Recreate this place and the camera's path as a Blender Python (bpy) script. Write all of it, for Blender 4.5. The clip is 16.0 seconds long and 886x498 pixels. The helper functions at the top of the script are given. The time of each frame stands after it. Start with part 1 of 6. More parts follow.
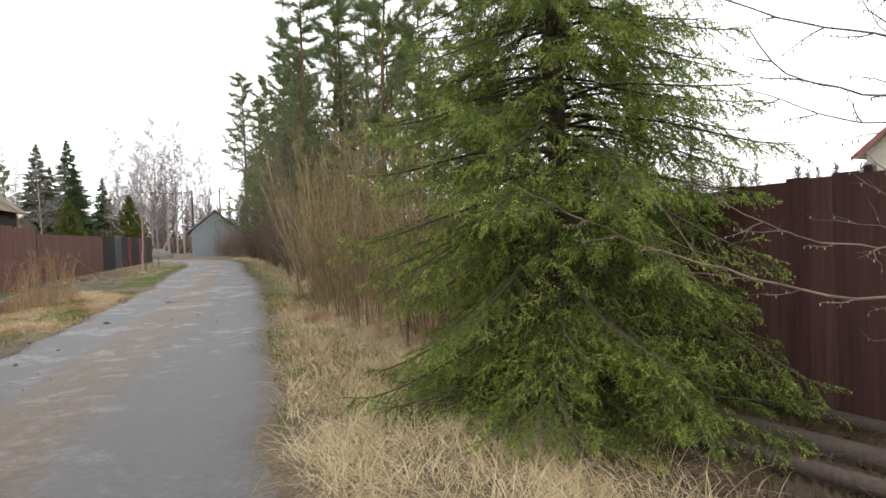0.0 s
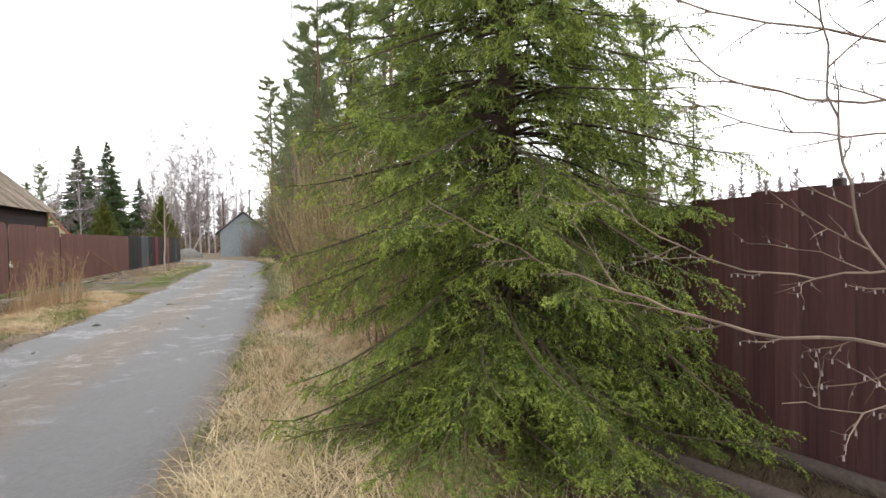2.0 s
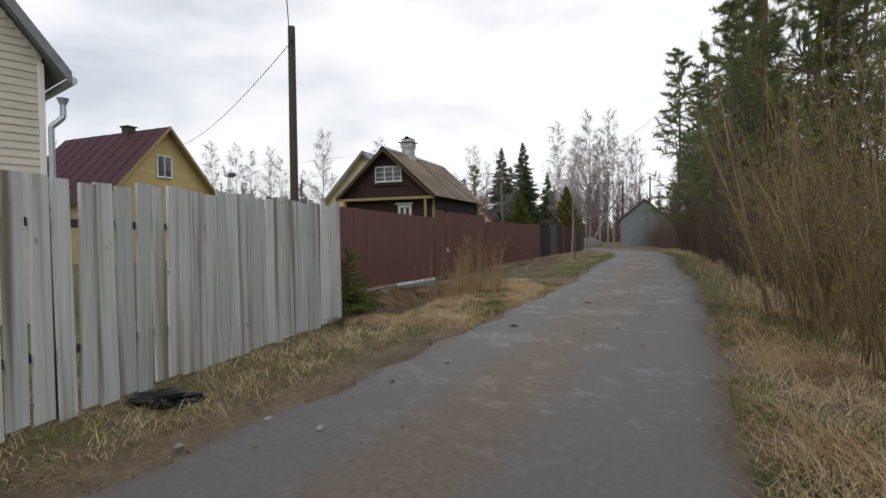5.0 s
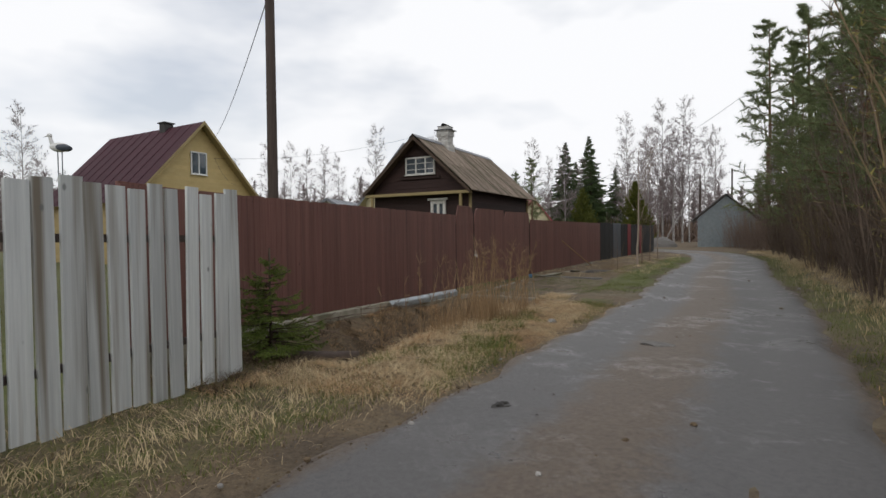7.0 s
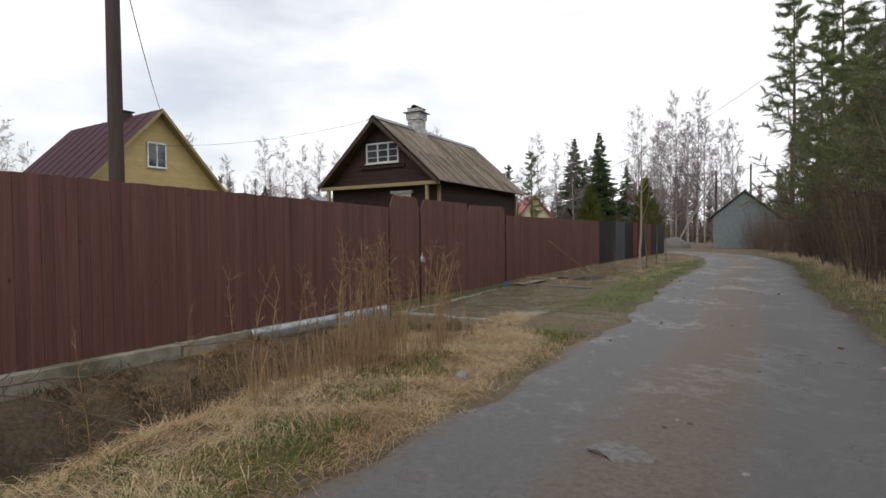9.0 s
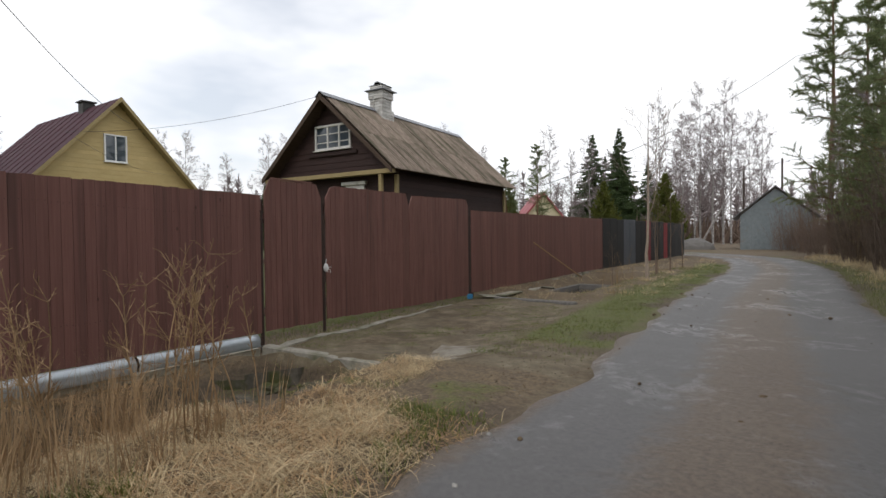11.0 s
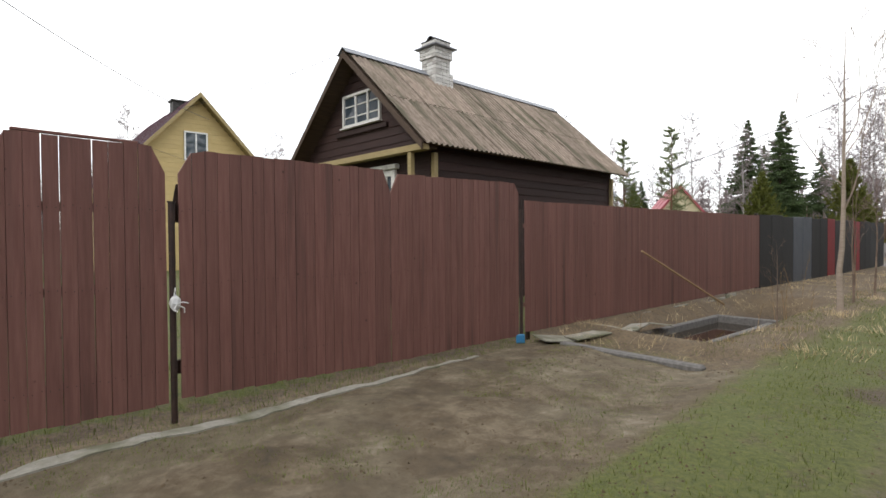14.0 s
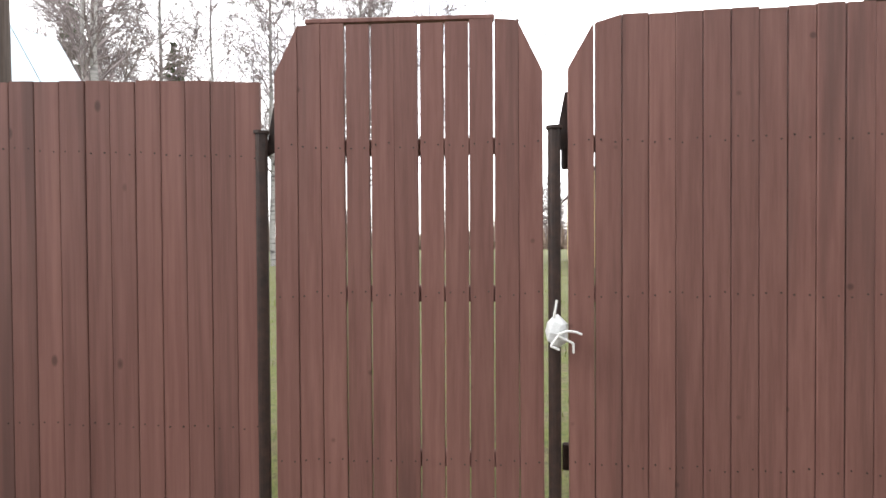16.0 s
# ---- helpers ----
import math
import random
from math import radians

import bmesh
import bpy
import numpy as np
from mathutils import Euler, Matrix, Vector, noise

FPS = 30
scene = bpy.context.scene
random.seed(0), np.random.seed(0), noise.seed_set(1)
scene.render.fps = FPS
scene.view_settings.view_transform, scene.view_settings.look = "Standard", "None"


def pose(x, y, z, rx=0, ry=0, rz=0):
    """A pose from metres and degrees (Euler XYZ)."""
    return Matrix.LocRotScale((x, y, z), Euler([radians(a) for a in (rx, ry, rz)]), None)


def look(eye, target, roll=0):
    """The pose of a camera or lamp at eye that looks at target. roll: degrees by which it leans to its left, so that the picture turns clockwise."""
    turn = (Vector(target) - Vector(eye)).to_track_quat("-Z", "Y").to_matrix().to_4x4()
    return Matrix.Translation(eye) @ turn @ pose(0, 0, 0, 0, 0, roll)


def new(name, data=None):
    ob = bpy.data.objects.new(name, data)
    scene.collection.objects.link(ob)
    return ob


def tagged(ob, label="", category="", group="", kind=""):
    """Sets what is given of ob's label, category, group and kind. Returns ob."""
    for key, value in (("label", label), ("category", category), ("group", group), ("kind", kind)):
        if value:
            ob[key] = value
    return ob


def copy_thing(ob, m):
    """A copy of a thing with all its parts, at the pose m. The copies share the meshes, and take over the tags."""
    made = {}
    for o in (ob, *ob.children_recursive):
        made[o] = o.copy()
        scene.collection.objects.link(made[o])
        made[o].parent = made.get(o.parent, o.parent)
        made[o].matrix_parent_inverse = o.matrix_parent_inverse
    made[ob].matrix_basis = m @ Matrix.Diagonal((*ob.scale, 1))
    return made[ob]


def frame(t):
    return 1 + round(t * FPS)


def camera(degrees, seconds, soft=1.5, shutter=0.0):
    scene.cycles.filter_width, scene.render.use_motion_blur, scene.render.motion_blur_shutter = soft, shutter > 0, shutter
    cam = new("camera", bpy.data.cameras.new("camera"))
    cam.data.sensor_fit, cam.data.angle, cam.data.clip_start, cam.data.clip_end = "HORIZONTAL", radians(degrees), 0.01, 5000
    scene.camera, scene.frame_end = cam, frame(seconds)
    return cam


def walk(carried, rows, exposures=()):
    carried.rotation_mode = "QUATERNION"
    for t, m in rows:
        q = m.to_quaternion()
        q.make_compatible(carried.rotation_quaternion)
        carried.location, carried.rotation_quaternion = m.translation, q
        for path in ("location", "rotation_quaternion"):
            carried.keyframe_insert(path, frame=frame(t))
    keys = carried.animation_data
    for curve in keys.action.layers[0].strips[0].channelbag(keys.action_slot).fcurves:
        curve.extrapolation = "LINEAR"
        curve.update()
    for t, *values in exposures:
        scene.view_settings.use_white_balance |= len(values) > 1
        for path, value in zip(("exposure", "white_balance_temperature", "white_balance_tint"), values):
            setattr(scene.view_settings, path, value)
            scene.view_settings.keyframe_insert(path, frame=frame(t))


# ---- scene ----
cam = camera(79.8, 16.0)
METRES, EYE, TILT, LEAN, TURN = 22.3, 1.25, 0.0, 0.0, 0.0
ROWS = [
    (0.0, 0.0045, -0.0021, 0.0011, 0.86, -1.38, 2.00),
    (0.5, 0.0280, 0.0052, 0.0018, -1.52, -1.46, 2.20),
    (1.0, 0.0340, 0.0080, 0.0037, -0.26, -1.32, 1.70),
    (1.5, 0.0358, 0.0097, 0.0041, 2.58, -1.12, 1.20),
    (2.0, 0.0354, 0.0111, 0.0039, 4.13, -1.00, 1.20),
    (2.5, 0.0277, 0.0169, 0.0017, 5.54, -0.97, 0.80),
    (3.0, 0.0104, 0.0278, 0.0009, 7.85, -1.46, 0.50),
    (3.5, -0.0045, 0.0448, 0.0004, 23.56, -1.29, 0.80),
    (4.0, -0.025, 0.0673, 0.0004, 36.56, -1.33, 0.42),
    (4.5, -0.0387, 0.0942, 0.0007, 41.71, -1.37, 0.56),
    (7.0, -0.1217, 0.2608, 0.0048, 51.95, -1.43, 0.71),
    (7.5, -0.1393, 0.2979, 0.0043, 52.61, -1.45, 0.73),
    (8.0, -0.1579, 0.3352, 0.0045, 53.62, -1.45, 0.71),
    (8.5, -0.1726, 0.3724, 0.0052, 53.13, -1.4, 0.69),
    (9.0, -0.1915, 0.4075, 0.0028, 53.36, -1.4, 0.61),
    (11.5, -0.2792, 0.5875, 0.0014, 56.57, -1.24, 0.64),
    (12.0, -0.3004, 0.6195, 0.0021, 57.26, -1.21, 0.52),
    (12.5, -0.3181, 0.6526, 0.0036, 57.44, -1.2, 0.54),
    (13.0, -0.3404, 0.68, 0.0036, 59.35, -1.16, 0.43),
    (13.5, -0.3647, 0.7036, 0.0043, 61.22, -1.18, 0.36),
    (14.0, -0.3932, 0.7197, 0.0041, 69.88, -1.05, 0.43),
    (14.5, -0.4227, 0.7321, 0.0038, 77.45, -1.02, 0.47),
    (15.0, -0.4503, 0.7345, 0.0029, 101.09, -0.44, 0.82),
    (15.5, -0.4822, 0.733, -0.0014, 112.81, -0.59, 0.37),
    (16.0, -0.5169, 0.7233, -0.0023, 119.54, -0.8, 0.37),
]
walk(cam, [(t, pose(0, 0, EYE, TILT, LEAN, TURN) @ pose(METRES * x, METRES * y, METRES * z, 90 + pitch, roll, yaw)) for t, x, y, z, yaw, pitch, roll in ROWS],
     [(0.0, 0.55), (1.0, 0.85), (2.5, 0.85), (3.2, 0.75), (3.6, 0.5), (4.1, -0.1), (4.5, -0.3), (7.0, -0.38), (8.0, -0.38), (9.0, -0.2), (11.5, -0.08), (12.5, 0.1), (13.5, 0.32), (14.0, 0.5), (14.5, 0.68), (15.0, 0.98), (15.5, 1.27), (16.0, 1.40)])


# ---- sky and light ----
world = bpy.data.worlds.new("overcast")
scene.world = world
world.use_nodes = True
wn, wl = world.node_tree.nodes, world.node_tree.links
wn.clear()
w_out, w_bg = wn.new("ShaderNodeOutputWorld"), wn.new("ShaderNodeBackground")
sky = wn.new("ShaderNodeTexSky")
sky.sky_type, sky.sun_disc = "NISHITA", False
sky.sun_elevation, sky.sun_rotation = radians(38), radians(200)
sky.air_density, sky.dust_density = 1.0, 2.0
w_co, w_map, w_noise, w_ramp, w_mix, w_scale = (wn.new("ShaderNode" + k) for k in ("TexCoord", "Mapping", "TexNoise", "ValToRGB", "Mix", "Mix"))
w_map.inputs["Scale"].default_value = (1.0, 1.0, 2.6)
w_noise.inputs["Scale"].default_value, w_noise.inputs["Detail"].default_value, w_noise.inputs["Roughness"].default_value = 1.5, 5, 0.5
w_ramp.color_ramp.elements[0].position, w_ramp.color_ramp.elements[0].color = 0.36, (0.50, 0.50, 0.50, 1)
w_ramp.color_ramp.elements[1].position, w_ramp.color_ramp.elements[1].color = 0.50, (1, 1, 1, 1)
w_scale.data_type = w_mix.data_type = "RGBA"
w_scale.blend_type, w_scale.inputs["Factor"].default_value = "MULTIPLY", 1.0
w_scale.inputs["B"].default_value = (0.15, 0.15, 0.15, 1)
w_mix.inputs["B"].default_value = (1.26, 1.27, 1.30, 1)
wl.new(w_co.outputs["Generated"], w_map.inputs["Vector"])
wl.new(w_map.outputs["Vector"], w_noise.inputs["Vector"])
wl.new(w_noise.outputs["Fac"], w_ramp.inputs["Fac"])
wl.new(sky.outputs["Color"], w_scale.inputs["A"])
wl.new(w_ramp.outputs["Color"], w_mix.inputs["Factor"])
wl.new(w_scale.outputs["Result"], w_mix.inputs["A"])
wl.new(w_mix.outputs["Result"], w_bg.inputs["Color"])
wl.new(w_bg.outputs["Background"], w_out.inputs["Surface"])
sun_lamp = bpy.data.lights.new("sun", "SUN")
sun_lamp.energy, sun_lamp.angle, sun_lamp.color = 0.6, radians(14), (1.0, 0.95, 0.88)
sun = new("sun", sun_lamp)
sun.matrix_basis = look((0, 0, 0), (-0.45, 0.60, -0.62))


# ---- materials ----
def mat(name, c1, c2, scale=8.0, rough=0.7, bump=0.3, stretch=(1, 1, 1), metal=0.0, rnd=0.0, island=0.0, wear=None, wear_at=0.62, dist=0.01, spec=0.4, wear_scale=1.5, thin=0.0, knots=0.0):
    m = bpy.data.materials.new(name)
    m.use_nodes = True
    n, l = m.node_tree.nodes, m.node_tree.links
    b = n["Principled BSDF"]
    co, mp, info, add = n.new("ShaderNodeTexCoord"), n.new("ShaderNodeMapping"), n.new("ShaderNodeObjectInfo"), n.new("ShaderNodeVectorMath")
    mp.inputs["Scale"].default_value = stretch
    mul = n.new("ShaderNodeMath")
    mul.operation = "MULTIPLY"
    mul.inputs[1].default_value = 37.0
    l.new(info.outputs["Random"], mul.inputs[0])
    l.new(co.outputs["Object"], add.inputs[0])
    l.new(mul.outputs[0], add.inputs[1])
    l.new(add.outputs[0], mp.inputs["Vector"])
    fine, big = n.new("ShaderNodeTexNoise"), n.new("ShaderNodeTexNoise")
    fine.inputs["Scale"].default_value, fine.inputs["Detail"].default_value, fine.inputs["Roughness"].default_value = scale, 6, 0.65
    big.inputs["Scale"].default_value, big.inputs["Detail"].default_value = wear_scale, 4
    l.new(mp.outputs[0], fine.inputs["Vector"])
    l.new(mp.outputs[0] if stretch != (1, 1, 1) else add.outputs[0], big.inputs["Vector"])
    ramp = n.new("ShaderNodeValToRGB")
    ramp.color_ramp.elements[0].position, ramp.color_ramp.elements[1].position = 0.3, 0.7
    ramp.color_ramp.elements[0].color, ramp.color_ramp.elements[1].color = (*c1, 1), (*c2, 1)
    l.new(fine.outputs["Fac"], ramp.inputs["Fac"])
    col = ramp.outputs["Color"]
    if wear:
        wr, mx = n.new("ShaderNodeValToRGB"), n.new("ShaderNodeMix")
        wr.color_ramp.elements[0].position, wr.color_ramp.elements[1].position = wear_at - 0.1, wear_at + 0.1
        l.new(big.outputs["Fac"], wr.inputs["Fac"])
        mx.data_type = "RGBA"
        mx.inputs["B"].default_value = (*wear, 1)
        l.new(wr.outputs["Color"], mx.inputs["Factor"])
        l.new(col, mx.inputs["A"])
        col = mx.outputs["Result"]
    if knots:
        vo, kr, km = n.new("ShaderNodeTexVoronoi"), n.new("ShaderNodeValToRGB"), n.new("ShaderNodeMix")
        vo.inputs["Scale"].default_value = knots
        l.new(add.outputs[0], vo.inputs["Vector"])
        kr.color_ramp.elements[0].position, kr.color_ramp.elements[1].position = 0.035, 0.075
        kr.color_ramp.elements[0].color, kr.color_ramp.elements[1].color = (0.75, 0.75, 0.75, 1), (0, 0, 0, 1)
        l.new(vo.outputs["Distance"], kr.inputs["Fac"])
        km.data_type = "RGBA"
        km.inputs["B"].default_value = (c1[0] * 0.35, c1[1] * 0.35, c1[2] * 0.35, 1)
        l.new(kr.outputs["Color"], km.inputs["Factor"])
        l.new(col, km.inputs["A"])
        col = km.outputs["Result"]
    if rnd or island:
        hsv, mr = n.new("ShaderNodeHueSaturation"), n.new("ShaderNodeMapRange")
        k = rnd or island
        mr.inputs["To Min"].default_value, mr.inputs["To Max"].default_value = 1 - k, 1 + k
        if rnd:
            l.new(info.outputs["Random"], mr.inputs["Value"])
        else:
            geo = n.new("ShaderNodeNewGeometry")
            l.new(geo.outputs["Random Per Island"], mr.inputs["Value"])
        l.new(mr.outputs[0], hsv.inputs["Value"])
        l.new(col, hsv.inputs["Color"])
        col = hsv.outputs["Color"]
    l.new(col, b.inputs["Base Color"])
    b.inputs["Roughness"].default_value, b.inputs["Metallic"].default_value = rough, metal
    b.inputs["Specular IOR Level"].default_value = spec
    if bump:
        bp = n.new("ShaderNodeBump")
        bp.inputs["Strength"].default_value, bp.inputs["Distance"].default_value = bump, dist
        l.new(fine.outputs["Fac"], bp.inputs["Height"])
        l.new(bp.outputs[0], b.inputs["Normal"])
    if thin:
        tr, ms, out = n.new("ShaderNodeBsdfTranslucent"), n.new("ShaderNodeMixShader"), n["Material Output"]
        l.new(col, tr.inputs["Color"])
        ms.inputs[0].default_value = thin
        l.new(b.outputs[0], ms.inputs[1])
        l.new(tr.outputs[0], ms.inputs[2])
        l.new(ms.outputs[0], out.inputs["Surface"])
    return m


VS = (6, 6, 0.35)
M_BROWN = mat("brown_fence_paint", (0.138, 0.060, 0.050), (0.204, 0.098, 0.081), 6, 0.62, 0.25, VS, rnd=0.12, wear=(0.085, 0.042, 0.036), wear_at=0.66, wear_scale=1.2, dist=0.004, knots=4.5)
M_BROWN_OLD = mat("weathered_dark_brown_boards", (0.058, 0.023, 0.022), (0.106, 0.045, 0.042), 6, 0.75, 0.4, VS, rnd=0.2, wear=(0.10, 0.065, 0.06), wear_at=0.66, dist=0.004)
M_WHITE = mat("weathered_white_boards", (0.46, 0.48, 0.48), (0.64, 0.66, 0.65), 5, 0.8, 0.4, VS, rnd=0.16, wear=(0.22, 0.19, 0.15), wear_at=0.60, dist=0.005, knots=4.0)
M_BLACK = mat("black_boards", (0.012, 0.012, 0.013), (0.03, 0.03, 0.03), 6, 0.7, 0.3, VS, rnd=0.3)
M_RED = mat("red_panel", (0.20, 0.012, 0.018), (0.27, 0.02, 0.026), 3, 0.5, 0.1, rnd=0.1)
M_GREYP = mat("slate_grey_panel", (0.06, 0.07, 0.085), (0.09, 0.10, 0.12), 3, 0.5, 0.1)
M_RUST = mat("dark_painted_steel", (0.018, 0.012, 0.011), (0.05, 0.026, 0.02), 25, 0.55, 0.2, wear=(0.11, 0.12, 0.03), wear_at=0.82, wear_scale=5)
M_ZINC = mat("galvanised_sheet", (0.42, 0.46, 0.50), (0.55, 0.60, 0.64), 6, 0.42, 0.05, metal=0.6, wear=(0.35, 0.36, 0.36), wear_scale=3)
M_CONC = mat("old_concrete", (0.22, 0.21, 0.18), (0.36, 0.34, 0.29), 14, 0.9, 0.5, wear=(0.13, 0.13, 0.08), wear_at=0.55, wear_scale=2.5, dist=0.02)
M_TRIM = mat("ochre_painted_trim", (0.26, 0.20, 0.09), (0.36, 0.28, 0.14), 5, 0.7, 0.2, (1, 5, 5))
M_DARKWOOD = mat("dark_brown_house_boards", (0.020, 0.010, 0.009), (0.046, 0.022, 0.018), 6, 0.75, 0.4, (0.4, 6, 6), rnd=0.2)
M_UNDER = mat("dark_roof_underside", (0.05, 0.032, 0.022), (0.09, 0.06, 0.04), 6, 0.8, 0.3, (6, 0.4, 6))
M_SLATE = mat("weathered_corrugated_sheet", (0.15, 0.115, 0.09), (0.32, 0.26, 0.21), 9, 0.9, 0.4, (3, 0.6, 1), rnd=0.14, wear=(0.10, 0.09, 0.06), wear_at=0.58, wear_scale=1.0, dist=0.01)
M_BRICKW = mat("whitewashed_brick", (0.50, 0.49, 0.46), (0.68, 0.67, 0.64), 12, 0.85, 0.4, rnd=0.1, wear=(0.36, 0.34, 0.31), wear_at=0.62)
M_SOOT = mat("sooty_metal", (0.02, 0.02, 0.02), (0.06, 0.055, 0.05), 15, 0.6, 0.2)
M_PVC = mat("white_window_frame", (0.72, 0.72, 0.71), (0.80, 0.80, 0.79), 5, 0.4, 0.03)
M_WPAINT = mat("old_white_paint", (0.52, 0.51, 0.48), (0.70, 0.69, 0.66), 9, 0.7, 0.2, wear=(0.35, 0.32, 0.28), wear_at=0.7, wear_scale=6)
M_YELLOW = mat("yellow_siding", (0.49, 0.365, 0.155), (0.56, 0.43, 0.20), 2, 0.6, 0.05, rnd=0.05)
M_CREAM = mat("cream_siding", (0.60, 0.53, 0.36), (0.66, 0.60, 0.42), 2, 0.6, 0.05, rnd=0.04)
M_PALE = mat("pale_beige_siding", (0.52, 0.48, 0.40), (0.60, 0.56, 0.47), 2, 0.6, 0.05, rnd=0.05)
M_ROOFP = mat("maroon_metal_roof", (0.048, 0.016, 0.024), (0.070, 0.024, 0.034), 4, 0.7, 0.05, rnd=0.06, spec=0.2)
M_ROOFR = mat("red_metal_roof", (0.30, 0.07, 0.085), (0.38, 0.10, 0.11), 4, 0.5, 0.05)
M_ROOFG = mat("grey_metal_roof", (0.16, 0.17, 0.19), (0.24, 0.25, 0.27), 4, 0.5, 0.05)
M_ROOFB = mat("pale_blue_grey_sheet_roof", (0.42, 0.50, 0.56), (0.50, 0.58, 0.63), 4, 0.45, 0.05, metal=0.2, rnd=0.04)
M_GARAGE = mat("pale_blue_grey_metal_shed", (0.17, 0.20, 0.215), (0.24, 0.27, 0.285), 5, 0.55, 0.1, metal=0.2, rnd=0.05, wear=(0.22, 0.20, 0.18), wear_at=0.7)
M_POLE = mat("weathered_timber_pole", (0.05, 0.036, 0.030), (0.10, 0.075, 0.064), 6, 0.85, 0.5, (8, 8, 0.3))
M_WIRE = mat("black_cable", (0.02, 0.02, 0.022), (0.03, 0.03, 0.03), 5, 0.6, 0)
M_BARK_S = mat("spruce_bark", (0.04, 0.028, 0.02), (0.09, 0.065, 0.045), 25, 0.9, 0.6)
M_BARK_P = mat("pine_bark", (0.10, 0.055, 0.032), (0.20, 0.115, 0.07), 9, 0.9, 0.6, (3, 3, 1))
M_BIRCH = mat("birch_bark", (0.30, 0.285, 0.275), (0.44, 0.42, 0.40), 4, 0.8, 0.3, (1, 1, 5), wear=(0.05, 0.045, 0.045), wear_at=0.62, wear_scale=2.0)
# Paler than real birch twigs: the haze is mixed into this colour.
M_TWIG_B = mat("haze_paled_birch_twigs", (0.195, 0.158, 0.155), (0.300, 0.258, 0.255), 3, 0.8, 0, island=0.3)
M_TWIG = mat("grey_brown_twigs", (0.13, 0.09, 0.068), (0.21, 0.155, 0.12), 8, 0.85, 0.1, island=0.25)
M_TWIG_D = mat("dark_grey_brown_twigs", (0.100, 0.072, 0.054), (0.170, 0.128, 0.098), 3, 0.85, 0, island=0.3)
M_CONC_P = mat("pale_plinth_concrete", (0.30, 0.275, 0.215), (0.43, 0.40, 0.32), 11, 0.9, 0.4, wear=(0.16, 0.15, 0.10), wear_at=0.62, wear_scale=2.0, dist=0.01)
M_CONC_W = mat("muddy_worn_concrete", (0.17, 0.15, 0.12), (0.27, 0.25, 0.21), 18, 0.9, 0.4, wear=(0.11, 0.085, 0.055), wear_at=0.52, wear_scale=3.0, dist=0.01)
M_CONC_M = mat("mossy_dark_sheet", (0.060, 0.052, 0.040), (0.120, 0.108, 0.085), 14, 0.9, 0.4, wear=(0.055, 0.060, 0.018), wear_at=0.55, wear_scale=4.0, dist=0.01)
M_ROWAN = mat("pale_smooth_bark", (0.26, 0.205, 0.16), (0.40, 0.33, 0.27), 9, 0.8, 0.2, (1, 1, 4))
M_WILLOW = mat("olive_brown_saplings", (0.145, 0.100, 0.055), (0.255, 0.190, 0.105), 3, 0.8, 0, island=0.35)
M_BUD = mat("pale_green_catkins", (0.22, 0.20, 0.06), (0.34, 0.30, 0.10), 3, 0.8, 0, island=0.3, thin=0.25)
M_SPRUCE = mat("spruce_needles", (0.092, 0.140, 0.026), (0.178, 0.228, 0.046), 2.5, 0.55, 0, island=0.35, thin=0.35)
# New growth at the tips, its colour also brightened to look lit.
M_SPRUCE_TIP = mat("fresh_lit_spruce_shoots", (0.200, 0.265, 0.042), (0.335, 0.390, 0.078), 2.5, 0.55, 0, island=0.3, thin=0.35)
M_SPRUCE_D = mat("dark_spruce_needles", (0.050, 0.085, 0.030), (0.090, 0.13, 0.046), 1.0, 0.6, 0, island=0.35, thin=0.15)
M_PINE = mat("pine_needles", (0.130, 0.170, 0.072), (0.215, 0.255, 0.115), 1.0, 0.6, 0, island=0.35, thin=0.35)
M_THUJA = mat("yellow_green_thuja", (0.09, 0.11, 0.02), (0.16, 0.17, 0.03), 2.0, 0.6, 0, island=0.3, thin=0.15)
M_STRAW = mat("dry_straw_grass", (0.42, 0.32, 0.18), (0.64, 0.52, 0.33), 3, 0.8, 0, island=0.35, thin=0.2)
M_STRAW_R = mat("rusty_dry_grass", (0.30, 0.185, 0.095), (0.50, 0.335, 0.180), 3, 0.85, 0, island=0.4, thin=0.15)
M_REED = mat("dry_weed_stalks", (0.26, 0.165, 0.085), (0.40, 0.28, 0.16), 3, 0.8, 0, island=0.3, thin=0.1)
M_GRASS = mat("green_grass", (0.075, 0.105, 0.016), (0.15, 0.17, 0.03), 1.5, 0.7, 0, island=0.35, thin=0.25)
M_DEAD = mat("dead_dark_litter", (0.06, 0.042, 0.025), (0.14, 0.10, 0.06), 4, 0.9, 0, island=0.4)
M_STONE = mat("grey_stone", (0.18, 0.17, 0.16), (0.34, 0.33, 0.31), 12, 0.9, 0.4, rnd=0.25)
M_STONE_S = mat("small_grit", (0.09, 0.08, 0.075), (0.19, 0.175, 0.16), 12, 0.9, 0.0, island=0.4)
M_BAG = mat("black_plastic_bag", (0.008, 0.008, 0.009), (0.016, 0.016, 0.018), 10, 0.25, 0.3)
M_WRAP = mat("clear_plastic_wrap", (0.5, 0.52, 0.52), (0.7, 0.7, 0.7), 30, 0.3, 0.5)
M_BLUE = mat("blue_plastic", (0.03, 0.16, 0.33), (0.04, 0.20, 0.38), 5, 0.5, 0.05)
M_WATER = mat("dark_ditch_water", (0.020, 0.014, 0.008), (0.03, 0.02, 0.012), 3, 0.05, 0.02, spec=0.5)
M_TRAP = mat("yellow_plastic", (0.5, 0.34, 0.02), (0.55, 0.4, 0.03), 3, 0.5, 0)
M_MOUND = mat("grey_gravel_heap", (0.10, 0.095, 0.09), (0.2, 0.19, 0.18), 20, 0.95, 0.6)
